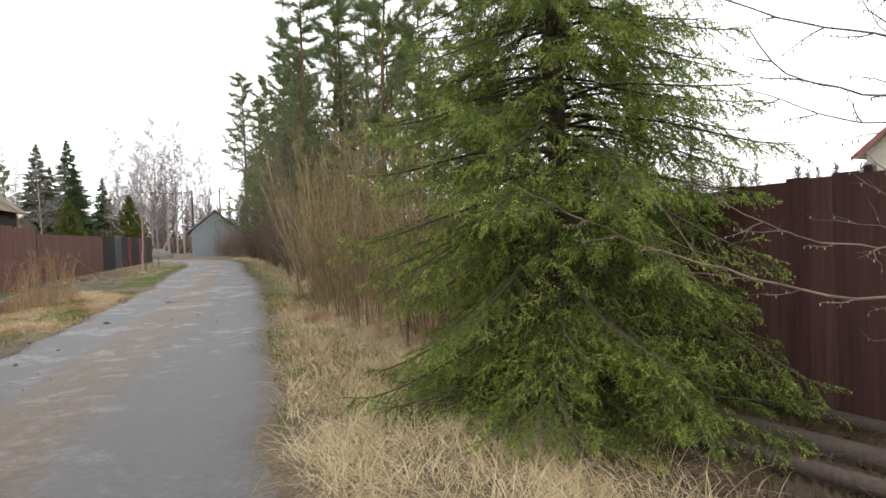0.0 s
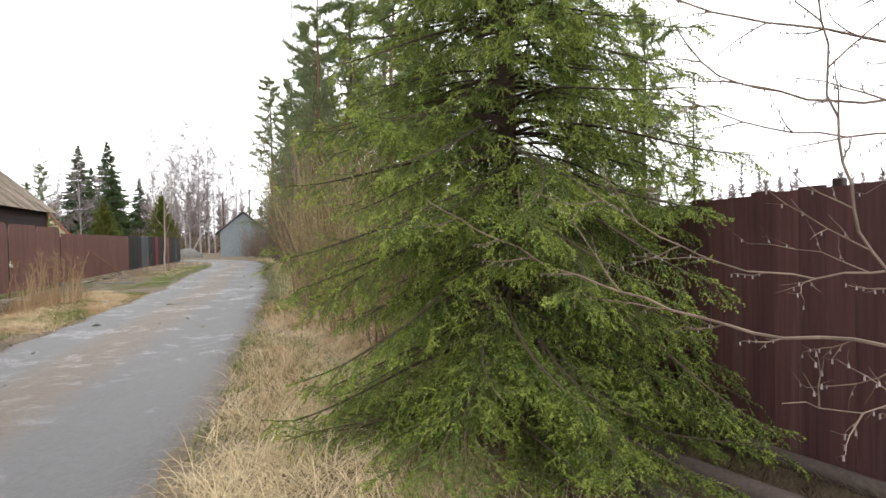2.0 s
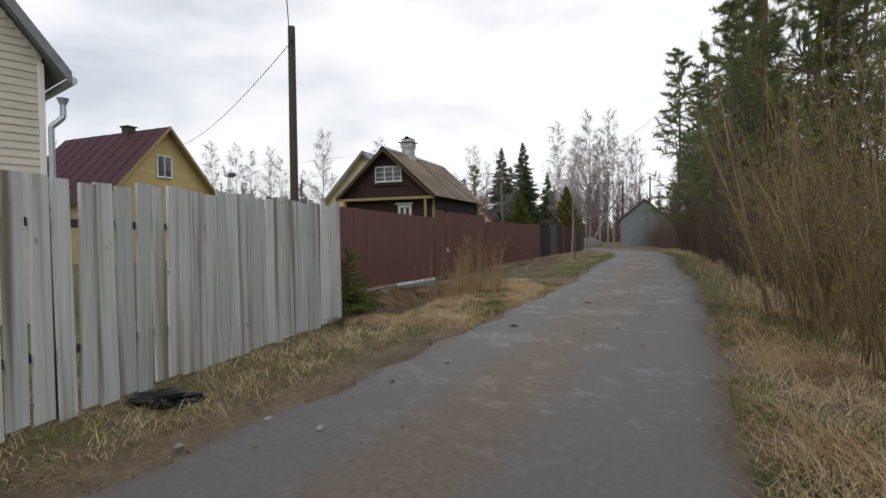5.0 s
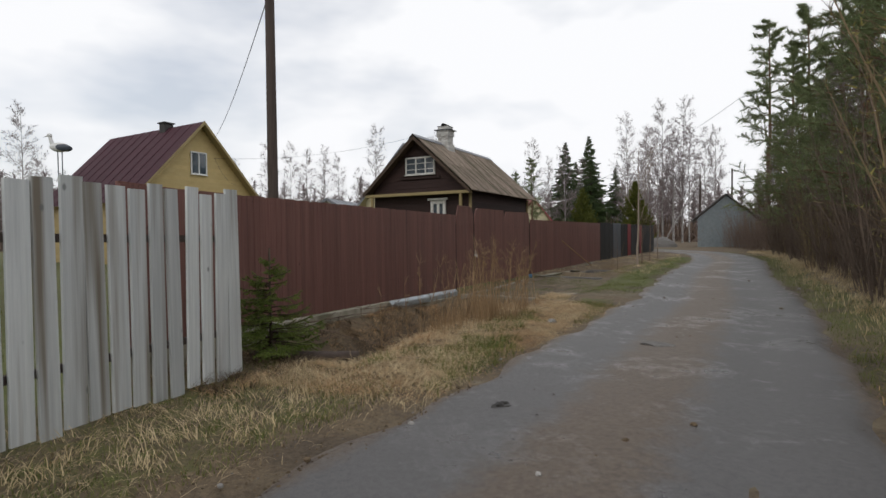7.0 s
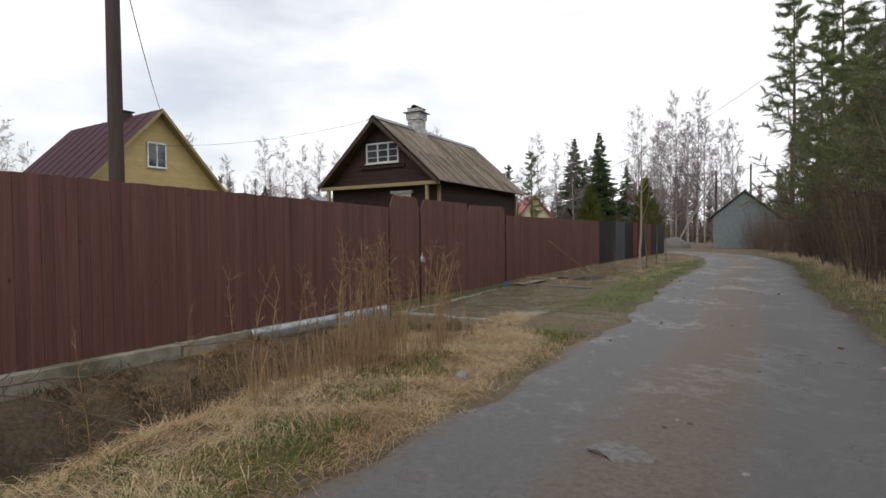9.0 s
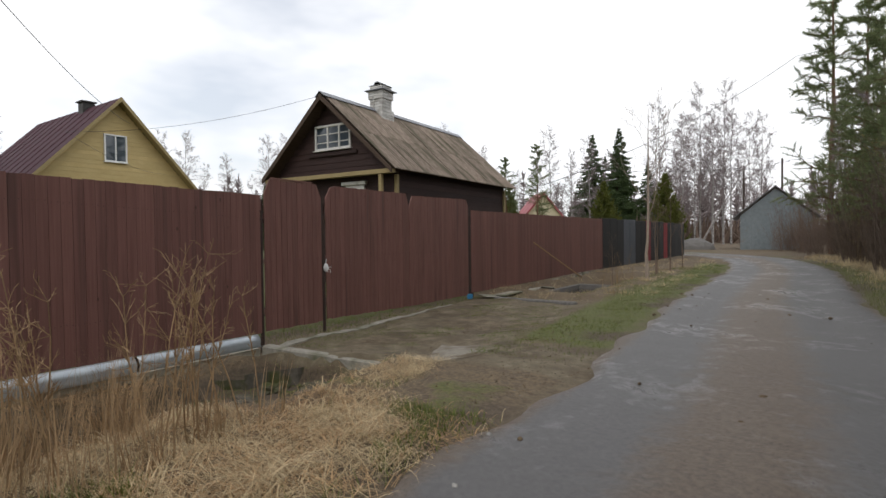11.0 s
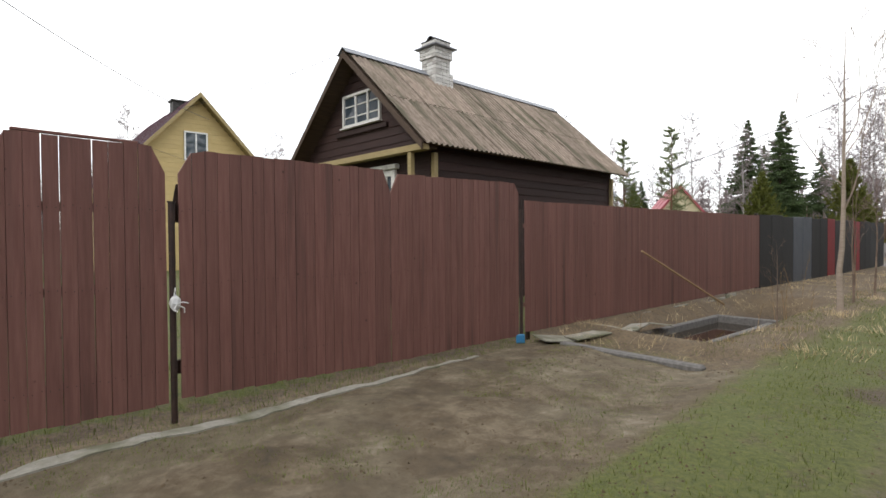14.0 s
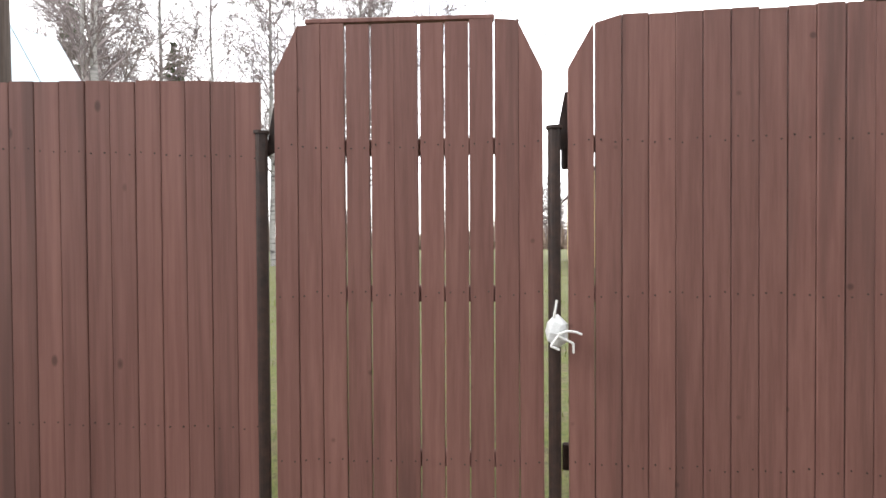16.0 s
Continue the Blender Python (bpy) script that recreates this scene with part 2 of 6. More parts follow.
M_STORKW = mat("white_painted_plaster", (0.7, 0.7, 0.69), (0.78, 0.78, 0.76), 6, 0.6, 0.05)


def glass(name):
    m = bpy.data.materials.new(name)
    m.use_nodes = True
    b = m.node_tree.nodes["Principled BSDF"]
    b.inputs["Base Color"].default_value = (0.04, 0.055, 0.07, 1)
    b.inputs["Roughness"].default_value = 0.04
    b.inputs["Specular IOR Level"].default_value = 0.9
    return m


M_GLASS = glass("window_glass")


def ground_mat(name, kind):
    m = bpy.data.materials.new(name)
    m.use_nodes = True
    n, l = m.node_tree.nodes, m.node_tree.links
    b = n["Principled BSDF"]
    co = n.new("ShaderNodeTexCoord")

    def noise_at(scale, detail=5, rough=0.6):
        k = n.new("ShaderNodeTexNoise")
        k.inputs["Scale"].default_value, k.inputs["Detail"].default_value, k.inputs["Roughness"].default_value = scale, detail, rough
        l.new(co.outputs["Object"], k.inputs["Vector"])
        return k.outputs["Fac"]

    def ramp(fac, *stops):
        r = n.new("ShaderNodeValToRGB")
        r.color_ramp.elements[0].position, r.color_ramp.elements[0].color = stops[0][0], (*stops[0][1], 1)
        r.color_ramp.elements[1].position, r.color_ramp.elements[1].color = stops[-1][0], (*stops[-1][1], 1)
        for p, c in stops[1:-1]:
            r.color_ramp.elements.new(p).color = (*c, 1)
        l.new(fac, r.inputs["Fac"])
        return r.outputs["Color"]

    def mix(f, a, c):
        k = n.new("ShaderNodeMix")
        k.data_type = "RGBA"
        l.new(f, k.inputs["Factor"])
        l.new(a, k.inputs["A"])
        l.new(c, k.inputs["B"])
        return k.outputs["Result"]

    def attr(a):
        k = n.new("ShaderNodeAttribute")
        k.attribute_name = a
        return k.outputs["Fac"]

    def math2(op, a, c):
        k = n.new("ShaderNodeMath")
        k.operation = op
        l.new(a, k.inputs[0])
        if isinstance(c, float):
            k.inputs[1].default_value = c
        else:
            l.new(c, k.inputs[1])
        return k.outputs[0]
    fine, mid, big = math2("ADD", math2("MULTIPLY", noise_at(24, 8, 0.8), 1.7), -0.35), noise_at(4, 9, 0.72), noise_at(0.7, 4)
    if kind == "road":
        base = ramp(fine, (0.25, (0.082, 0.080, 0.080)), (0.75, (0.128, 0.124, 0.124)))
        mud = ramp(fine, (0.3, (0.078, 0.058, 0.043)), (0.7, (0.150, 0.117, 0.088)))
        col = mix(ramp(math2("ADD", attr("crown"), math2("MULTIPLY", math2("SUBTRACT", mid, 0.5), 1.1)), (0.3, (0, 0, 0)), (0.75, (1, 1, 1))), base, mud)
        dusty = ramp(math2("ADD", math2("MULTIPLY", big, 0.55), math2("MULTIPLY", mid, 0.45)), (0.62, (0, 0, 0)), (0.76, (0.45, 0.45, 0.45)))
        pale = ramp(fine, (0.3, (0.17, 0.165, 0.16)), (0.7, (0.27, 0.26, 0.25)))
        col = mix(dusty, col, pale)
        wet = ramp(math2("ADD", math2("MULTIPLY", big, 0.5), math2("MULTIPLY", mid, 0.5)), (0.36, (0.14, 0.14, 0.14)), (0.48, (0.60, 0.60, 0.60)))
        l.new(wet, b.inputs["Roughness"])
    else:
        soil = ramp(fine, (0.3, (0.045, 0.032, 0.020)), (0.7, (0.115, 0.085, 0.055)))
        straw = ramp(fine, (0.3, (0.10, 0.07, 0.04)), (0.7, (0.22, 0.16, 0.09)))
        green = ramp(fine, (0.3, (0.05, 0.065, 0.014)), (0.7, (0.12, 0.125, 0.03)))
        mudc = mix(ramp(big, (0.42, (0, 0, 0)), (0.58, (1, 1, 1))), ramp(mid, (0.3, (0.045, 0.034, 0.020)), (0.5, (0.095, 0.070, 0.040)), (0.72, (0.19, 0.15, 0.10))), ramp(mid, (0.3, (0.085, 0.066, 0.040)), (0.55, (0.15, 0.122, 0.078)), (0.72, (0.27, 0.235, 0.18))))
        col = mix(ramp(mid, (0.35, (0.15, 0.15, 0.15)), (0.7, (1, 1, 1))), soil, straw)
        col = mix(ramp(math2("ADD", attr("green"), math2("MULTIPLY", math2("SUBTRACT", mid, 0.5), 1.2)), (0.35, (0, 0, 0)), (0.65, (1, 1, 1))), col, green)
        col = mix(ramp(math2("ADD", attr("mud"), math2("MULTIPLY", math2("SUBTRACT", mid, 0.5), 1.0)), (0.35, (0, 0, 0)), (0.65, (1, 1, 1))), col, mudc)
        # Dark soil colour: wet earth, and in the pit shade as well.
        col = mix(ramp(math2("ADD", attr("wetsoil_shade"), math2("MULTIPLY", math2("SUBTRACT", mid, 0.5), 0.8)), (0.35, (0, 0, 0)), (0.65, (1, 1, 1))), col, soil)
        b.inputs["Roughness"].default_value = 0.9
    l.new(col, b.inputs["Base Color"])
    bp = n.new("ShaderNodeBump")
    bp.inputs["Strength"].default_value, bp.inputs["Distance"].default_value = 0.6, 0.012
    l.new(math2("ADD", fine, mid), bp.inputs["Height"])
    l.new(bp.outputs[0], b.inputs["Normal"])
    return m


M_ROAD, M_GROUND = ground_mat("gravelled_wet_tarmac", "road"), ground_mat("verge_soil_and_dry_grass", "verge")


# ---- mesh helpers ----
def mesh_np(name, v, f, material, smooth=False):
    """A mesh from vertex and face arrays; faces all of one size."""
    v, f = np.asarray(v, np.float32), np.asarray(f, np.int32)
    me = bpy.data.meshes.new(name)
    k = f.shape[1]
    me.vertices.add(len(v))
    me.vertices.foreach_set("co", v.ravel())
    me.loops.add(f.size)
    me.loops.foreach_set("vertex_index", f.ravel())
    me.polygons.add(len(f))
    me.polygons.foreach_set("loop_start", np.arange(0, f.size, k, dtype=np.int32))
    me.polygons.foreach_set("use_smooth", np.full(len(f), smooth))
    me.update(calc_edges=True)
    me.validate()
    if material:
        me.materials.append(material)
    return me


def child(name, me, parent, m=None, label=""):
    ob = new(name, me)
    ob.parent = parent
    if m is not None:
        ob.matrix_basis = m
    if label:
        ob["label"] = label
    if name in ("foliage", "branching", "stem_growth", "bud_cover"):
        ob["kind"] = "stuff"
    return ob


def part(name, bm, material, parent, label="", smooth=False):
    me = bpy.data.meshes.new(name)
    bm.to_mesh(me)
    bm.free()
    me.materials.append(material)
    if smooth:
        me.polygons.foreach_set("use_smooth", [True] * len(me.polygons))
    return child(name, me, parent, None, label)


def thing(name, m, label, category, group="", kind=""):
    ob = new(name)
    ob.matrix_basis = m
    return tagged(ob, label, category, group, kind)


def box(bm, x0, x1, y0, y1, z0, z1, bevel=0.0):
    made = bmesh.ops.create_cube(bm, size=1, matrix=Matrix.Translation(((x0 + x1) / 2, (y0 + y1) / 2, (z0 + z1) / 2)) @ Matrix.Diagonal((x1 - x0, y1 - y0, z1 - z0, 1)))
    if bevel:
        es = list({e for v in made["verts"] for e in v.link_edges})
        bmesh.ops.bevel(bm, geom=es, offset=bevel, segments=1, affect="EDGES")
    return bm


def boxed(*a, bevel=0.008):
    return box(bmesh.new(), *a, bevel)


def poly(bm, pts, thick):
    """A slab from a flat outline, with thickness against its normal."""
    vs = [bm.verts.new(p) for p in pts]
    f = bm.faces.new(vs)
    f.normal_update()
    n = f.normal.copy() * thick
    ws = [bm.verts.new(Vector(p) - n) for p in pts]
    bm.faces.new(ws[::-1])
    for i in range(len(pts)):
        j = (i + 1) % len(pts)
        bm.faces.new((vs[j], vs[i], ws[i], ws[j]))
    return bm


def rod(bm, a, b, r0, r1=None, k=8):
    a, b = Vector(a), Vector(b)
    d = b - a
    bmesh.ops.create_cone(bm, cap_ends=True, segments=k, radius1=r0, radius2=r0 if r1 is None else r1, depth=d.length,
                          matrix=Matrix.Translation((a + b) / 2) @ d.to_track_quat("Z", "Y").to_matrix().to_4x4())
    return bm


def prisms(p0, p1, r0, r1, k=3):
    """Many tapered rods at once: triangles only."""
    p0, p1 = np.asarray(p0, float), np.asarray(p1, float)
    r0, r1 = np.broadcast_to(r0, len(p0)), np.broadcast_to(r1, len(p0))
    d = p1 - p0
    d = d / (np.linalg.norm(d, axis=1, keepdims=True) + 1e-9)
    up = np.where(np.abs(d[:, 2:3]) > 0.9, np.array([[1.0, 0, 0]]), np.array([[0, 0, 1.0]]))
    e1 = np.cross(d, up)
    e1 /= np.linalg.norm(e1, axis=1, keepdims=True) + 1e-9
    e2 = np.cross(d, e1)
    ang = np.arange(k) * 2 * np.pi / k
    ring = e1[:, None] * np.cos(ang)[None, :, None] + e2[:, None] * np.sin(ang)[None, :, None]
    v = np.concatenate([p0[:, None] + ring * r0[:, None, None], p1[:, None] + ring * r1[:, None, None]], 1)
    f = []
    for i in range(k):
        j = (i + 1) % k
        f += [(i, j, k + j), (i, k + j, k + i)]
    f = np.array(f)[None] + (np.arange(len(p0)) * 2 * k)[:, None, None]
    return v.reshape(-1, 3), f.reshape(-1, 3)


def slivers(p0, p1, w, rng):
    """Many thin leaves or needles: one triangle each."""
    d = p1 - p0
    s = np.cross(d, rng.normal(size=d.shape))
    s = s / (np.linalg.norm(s, axis=1, keepdims=True) + 1e-9) * (np.broadcast_to(w, len(p0))[:, None] / 2)
    v = np.stack([p0 - s, p0 + s, p1], 1).reshape(-1, 3)
    return v, np.arange(len(v)).reshape(-1, 3)


def blades(p, h, lean, width, rng, n=3, flat=0.0, a=None):
    """Bent grass blades of n joints."""
    N = len(p)
    a = rng.uniform(0, 2 * np.pi, N) if a is None else a
    out = np.stack([np.cos(a), np.sin(a), np.zeros(N)], 1)
    side = np.stack([-np.sin(a), np.cos(a), np.zeros(N)], 1) * (width / 2)[:, None]
    rows, c, ang = [], p.copy(), rng.uniform(0.05, 0.35, N) + flat
    for i in range(n):
        rows += [c - side * (1 - i / n), c + side * (1 - i / n)]
        c = c + (out * np.sin(ang)[:, None] + np.array([0, 0, 1.0]) * np.cos(ang)[:, None]) * (h / n)[:, None]
        ang = ang + lean / n
    rows.append(c)
    v = np.stack(rows, 1)
    f = []
    for i in range(n - 1):
        f += [(2 * i, 2 * i + 1, 2 * i + 3), (2 * i, 2 * i + 3, 2 * i + 2)]
    f.append((2 * n - 2, 2 * n - 1, 2 * n))
    f = np.array(f)[None] + (np.arange(N) * (2 * n + 1))[:, None, None]
    return v.reshape(-1, 3), f.reshape(-1, 3)


def join(*vf):
    vs, fs, k = [], [], 0
    for v, f in vf:
        vs.append(v)
        fs.append(f + k)
        k += len(v)
    return np.concatenate(vs), np.concatenate(fs)


def unit(v):
    return v / (np.linalg.norm(v, axis=-1, keepdims=True) + 1e-9)


def limbs(rng, base, direc, length, r, depth, segs, out, spread_a, ratio, kids, gravity):
    """Recursive bare branches, appended to out as (p0, p1, r0, r1, depth)."""
    p, d = np.array(base, float), np.array(direc, float)
    pts = [p]
    for i in range(segs):
        d = d + rng.normal(size=3) * 0.13 + np.array([0, 0, gravity])
        d /= np.linalg.norm(d)
        q = p + d * length / segs
        out.append((p, q, r * (1 - 0.75 * i / segs), r * (1 - 0.75 * (i + 1) / segs), depth))
        p = q
        pts.append(p)
        if depth > 0 and i >= (1 if depth > 1 else 0):
            for _ in range(kids):
                s = unit(np.cross(d, rng.normal(size=3)))
                limbs(rng, p, unit(d * math.cos(spread_a) + s * math.sin(spread_a)), length * ratio * rng.uniform(0.6, 1.1) * (1 - 0.45 * i / segs), r * (1 - 0.75 * i / segs) * 0.55, depth - 1, max(2, segs - 1), out, spread_a, ratio, kids, gravity)


def pack(out, k=4, depth=None):
    sel = [o for o in out if depth is None or o[4] in depth]
    return prisms(np.array([o[0] for o in sel]), np.array([o[1] for o in sel]), np.array([o[2] for o in sel]), np.array([o[3] for o in sel]), k)


# ---- plan ----
P1, P2, BL, FE, A0, BE = (-13.11, 14.35), (-13.66, 15.45), (-15.55, 19.73), (-18.80, 28.40), (-8.49, 6.50), (-24.1, 42.3)
CENTRE = np.array([(20, -55), (10, -29), (2.0, -8.6), (-2.3, 2.15), (-4.7, 8.85), (-7.7, 16.75), (-10.55, 22.85), (-14.2, 32.0), (-16.6, 36.6), (-18.9, 40.3), (-22.5, 43.6), (-28, 46.2), (-40, 49), (-70, 54)], float)
FENCE = np.array([A0, P1, P2, BL, FE, BE], float)


def off_line(x, y, line):
    """Signed distance from a line of segments, positive on the right of its run, and how far along it lies."""
    best, sign, along = np.full(np.shape(x), 1e9), np.zeros(np.shape(x)), np.zeros(np.shape(x))
    start = 0.0
    for a, b in zip(line[:-1], line[1:]):
        d = b - a
        length = np.hypot(*d)
        s = np.clip(((x - a[0]) * d[0] + (y - a[1]) * d[1]) / length ** 2, 0, 1)
        ex, ey = x - a[0] - s * d[0], y - a[1] - s * d[1]
        r = np.hypot(ex, ey)
        near = r < best
        best = np.where(near, r, best)
        sign = np.where(near, np.sign(d[1] * ex - d[0] * ey), sign)
        along = np.where(near, start + s * length, along)
        start += length
    return best * sign, along


def bump1(v):
    return np.exp(-v * v)


def step(v, a, b):
    s = np.clip((v - a) / (b - a), 0, 1)
    return s * s * (3 - 2 * s)


def wobble(x, y, k, seed=0.0):
    return (np.sin(x * k + seed) * np.cos(y * k * 1.13 + seed * 2) + 0.6 * np.sin(x * k * 2.3 + y * k * 1.7 + seed) + 0.35 * np.cos(x * k * 4.1 - y * k * 3.7)) / 2


ROAD_HALF = 1.55


def fields(x, y):
    """Height and cover of the ground at a place."""
    x, y = np.asarray(x, float), np.asarray(y, float)
    dr, _ = off_line(x, y, CENTRE)
    df, af = off_line(x, y, FENCE)
    edge = np.abs(dr) - ROAD_HALF
    verge = step(edge, 0.0, 0.7)
    h = 0.03 * verge * wobble(x, y, 2.6) + 0.05 * verge * wobble(x, y, 0.8, 1.0) * step(edge, 0.3, 3)
    ditch1 = step(af, 1.2, 2.2) * (1 - step(af, 8.3, 8.9))
    ditch2 = step(af, 16.3, 16.8) * (1 - step(af, 21.5, 23.0))
    in_front = step(df, 0.12, 0.25)
    h = h - 0.62 * ditch1 * bump1((df - 0.95) / 0.50) * in_front - 0.62 * ditch2 * bump1((df - 1.15) / 0.62)
    h = h - 0.20 * bump1(df / 0.4) * step(af, 5.5, 7.0) * (1 - step(af, 8.9, 9.3))
    pit = step(af, 6.7, 7.3) * (1 - step(af, 8.58, 8.74)) * step(df, 0.30, 0.45) * (1 - step(df, 1.9, 2.45))
    h = h * (1 - pit) + pit * (-0.43 + 0.05 * wobble(x, y, 3.1, 2.0))
    h = h - 0.25 * step(af, 1.5, 1.9) * (1 - step(af, 2.9, 3.2)) * bump1((df - 0.85) / 0.35) * in_front
    drive = step(af, 8.5, 9.0) * (1 - step(af, 15.6, 16.3)) * (1 - step(df, 2.2, 3.6)) * step(df, -1.5, -0.3)
    h = h - 0.15 * drive
    h = h - 0.03 * (1 - verge)
    right = step(dr, ROAD_HALF + 1.0, ROAD_HALF + 1.8) * (1 - step(dr, ROAD_HALF + 3.2, ROAD_HALF + 4.0))
    h = h - 0.12 * right * (1 - step(y, 5.0, 8.0))
    h = h + 0.07 * wobble(x, y, 3.3, 4.0) * step(edge, 0.3, 0.8) * (dr < 0) * step(af, 0.3, 1.0) * (1 - step(af, 6.2, 6.8)) * step(df, 1.1, 1.5)
    left_bank = (dr < 0) * step(y, -6, -1) * (1 - step(y, 3.2, 5.0)) * step(edge, 0.9, 1.8)
    h = h + 0.10 * left_bank
    green = 0.68 * step(y, 16.4, 17.4) * (1 - step(y, 34, 37)) * (df > 0) * (1 - step(edge, 1.0, 1.7)) * (dr < 0) + 0.42 * drive * step(df, 0.5, 0.9) + 0.45 * (dr < 0) * (1 - step(af, 0.2, 2.0)) * (edge > 0.5) + 0.55 * (dr > 0) * step(y, 9, 16) * (edge < 1.1) + 0.6 * (df < -0.3) * (dr < 0) + 0.2 * bump1((df - 0.1) / 0.3) * drive
    green = green + 0.75 * pit * step(wobble(x, y, 2.4, 5.0), -0.3, 0.2) + 0.5 * (dr < 0) * (df > 1.2) * (af > 0) * (af < 8) * step(wobble(x, y, 1.6, 7.0), 0.1, 0.4) * step(edge, 0.1, 0.4)
    mud = 1.0 * step(af, 8.3, 8.8) * (1 - step(af, 14.6, 16.0 + 0 * af)) * (df > 0.1) * (dr < 0) * (1 - step(y, 16.4, 17.4) * (1 - step(edge, 1.0, 1.7))) * 0.85 + 0.5 * (1 - step(edge, 0.05, 0.35))
    wetsoil_shade = 0.9 * (ditch1 * bump1((df - 0.9) / 0.55) + ditch2 * bump1((df - 1.1) / 0.6)) * (df > 0) + 0.75 * (1 - step(edge, 0.1, 1.1)) * step(wobble(x, y, 1.1, 3.0), -0.3, 0.4)
    # The pit takes the dark soil colour for its wet floor and its painted shade.
    wetsoil_shade, mud = wetsoil_shade + 0.9 * pit, mud * (1 - pit)
    return h, green, mud, wetsoil_shade, dr, df, af


def hgt(x, y):
    return float(fields(np.array([x]), np.array([y]))[0][0])


def spread(lo, hi, fine, far):
    g = [0.4 * 1.35 ** i for i in range(60)]
    out = np.cumsum(g)
    out = out[out < far]
    return np.concatenate([(lo - out)[::-1], np.arange(lo, hi, fine), hi + np.concatenate([[0], out])])


def sheet(name, xs, ys):
    X, Y = np.meshgrid(xs, ys)
    h, green, mud, wetsoil_shade, *_ = fields(X.ravel(), Y.ravel())
    v = np.stack([X.ravel(), Y.ravel(), h], 1)
    i = (np.arange(len(ys) - 1)[:, None] * len(xs) + np.arange(len(xs) - 1)[None]).ravel()
    f = np.stack([i, i + 1, i + 1 + len(xs), i + len(xs)], 1)
    me = mesh_np(name, v, f, M_GROUND, True)
    for key, val in (("green", green), ("mud", mud), ("wetsoil_shade", wetsoil_shade)):
        a = me.attributes.new(key, "FLOAT", "POINT")
        a.data.foreach_set("value", val.astype(np.float32))
    return tagged(new(name, me), "verge ground of dry straw, moss and wet soil", "ground", kind="structure")


sheet("ground", spread(-20, 5, 0.13, 900), spread(-3, 32, 0.13, 900))


def build_road():
    seg = np.linalg.norm(np.diff(CENTRE, axis=0), axis=1)
    s0 = np.concatenate([[0], np.cumsum(seg)])
    s = np.arange(0, s0[-1], 0.2)
    cx, cy = np.interp(s, s0, CENTRE[:, 0]), np.interp(s, s0, CENTRE[:, 1])
    for _ in range(12):
        cx[1:-1], cy[1:-1] = (cx[:-2] + 2 * cx[1:-1] + cx[2:]) / 4, (cy[:-2] + 2 * cy[1:-1] + cy[2:]) / 4
    tx, ty = np.gradient(cx), np.gradient(cy)
    n = np.hypot(tx, ty)
    tx, ty = tx / n, ty / n
    k = 27
    u = np.linspace(-1, 1, k)
    half = ROAD_HALF + 0.10 + 0.07 * np.sin(s * 1.7) + 0.06 * np.sin(s * 4.3 + 1)
    U = u[None] * half[:, None]
    X, Y = cx[:, None] + ty[:, None] * U, cy[:, None] - tx[:, None] * U
    rut = -0.030 * (bump1((U - 0.75) / 0.3) + bump1((U + 0.75) / 0.3))
    Z = 0.012 + rut + 0.012 * wobble(X, Y, 1.9) + 0.006 * wobble(X, Y, 6.0) - 0.075 * np.clip(np.abs(u)[None] - 0.86, 0, 1) / 0.14
    v = np.stack([X, Y, Z], 2).reshape(-1, 3)
    i = (np.arange(len(s) - 1)[:, None] * k + np.arange(k - 1)[None]).ravel()
    me = mesh_np("road", v, np.stack([i, i + 1, i + 1 + k, i + k], 1), M_ROAD, True)
    a = me.attributes.new("crown", "FLOAT", "POINT")
    a.data.foreach_set("value", (0.95 * bump1((U + 0.15) / 0.55) + 0.8 * step(np.abs(U), 1.2, 1.6)).ravel().astype(np.float32))
    tagged(new("road", me), "worn grey village lane, damp tarmac with muddy crown", "road", kind="structure")


build_road()


# ---- fences ----
def board_mesh(w, th, hl=1.0, hr=1.0, c=0.003):
    """A board standing on z=0 with eased upright edges; its top may slope."""
    xs = [(-w / 2, -th / 2 + c), (-w / 2 + c, -th / 2), (w / 2 - c, -th / 2), (w / 2, -th / 2 + c), (w / 2, th / 2), (-w / 2, th / 2)]
    bm = bmesh.new()
    lo = [bm.verts.new((x, y, 0)) for x, y in xs]
    hi = [bm.verts.new((x, y, hl + (hr - hl) * (x + w / 2) / w)) for x, y in xs]
    bm.faces.new(hi)
    bm.faces.new(lo[::-1])
    for i in range(6):
        j = (i + 1) % 6
        bm.faces.new((lo[i], lo[j], hi[j], hi[i]))
    me = bpy.data.meshes.new("board")
    bm.to_mesh(me)
    bm.free()
    return me


def nail_row(ob, xs, zs):
    """Dark nail heads on the road side of the boards, two to a board."""
    p = np.array([(x, -0.0155, z) for x, z in zip(xs, zs)])
    q = p + np.array([0, 0.006, 0])
    v, f = prisms(q, p, 0.0042, 0.0036, 6)
    k = len(v)
    cap = np.array([(6, 7, 8), (6, 8, 9), (6, 9, 10), (6, 10, 11)])[None] + (np.arange(len(p)) * 12)[:, None, None]
    nails = child("nail_row", mesh_np("nail_row", v, np.concatenate([f, cap.reshape(-1, 3)]), M_RUST), ob)
    nails["kind"] = "stuff"


def run(a, b):
    d = Vector(b) - Vector(a)
    return d.length, math.degrees(math.atan2(d.y, d.x))


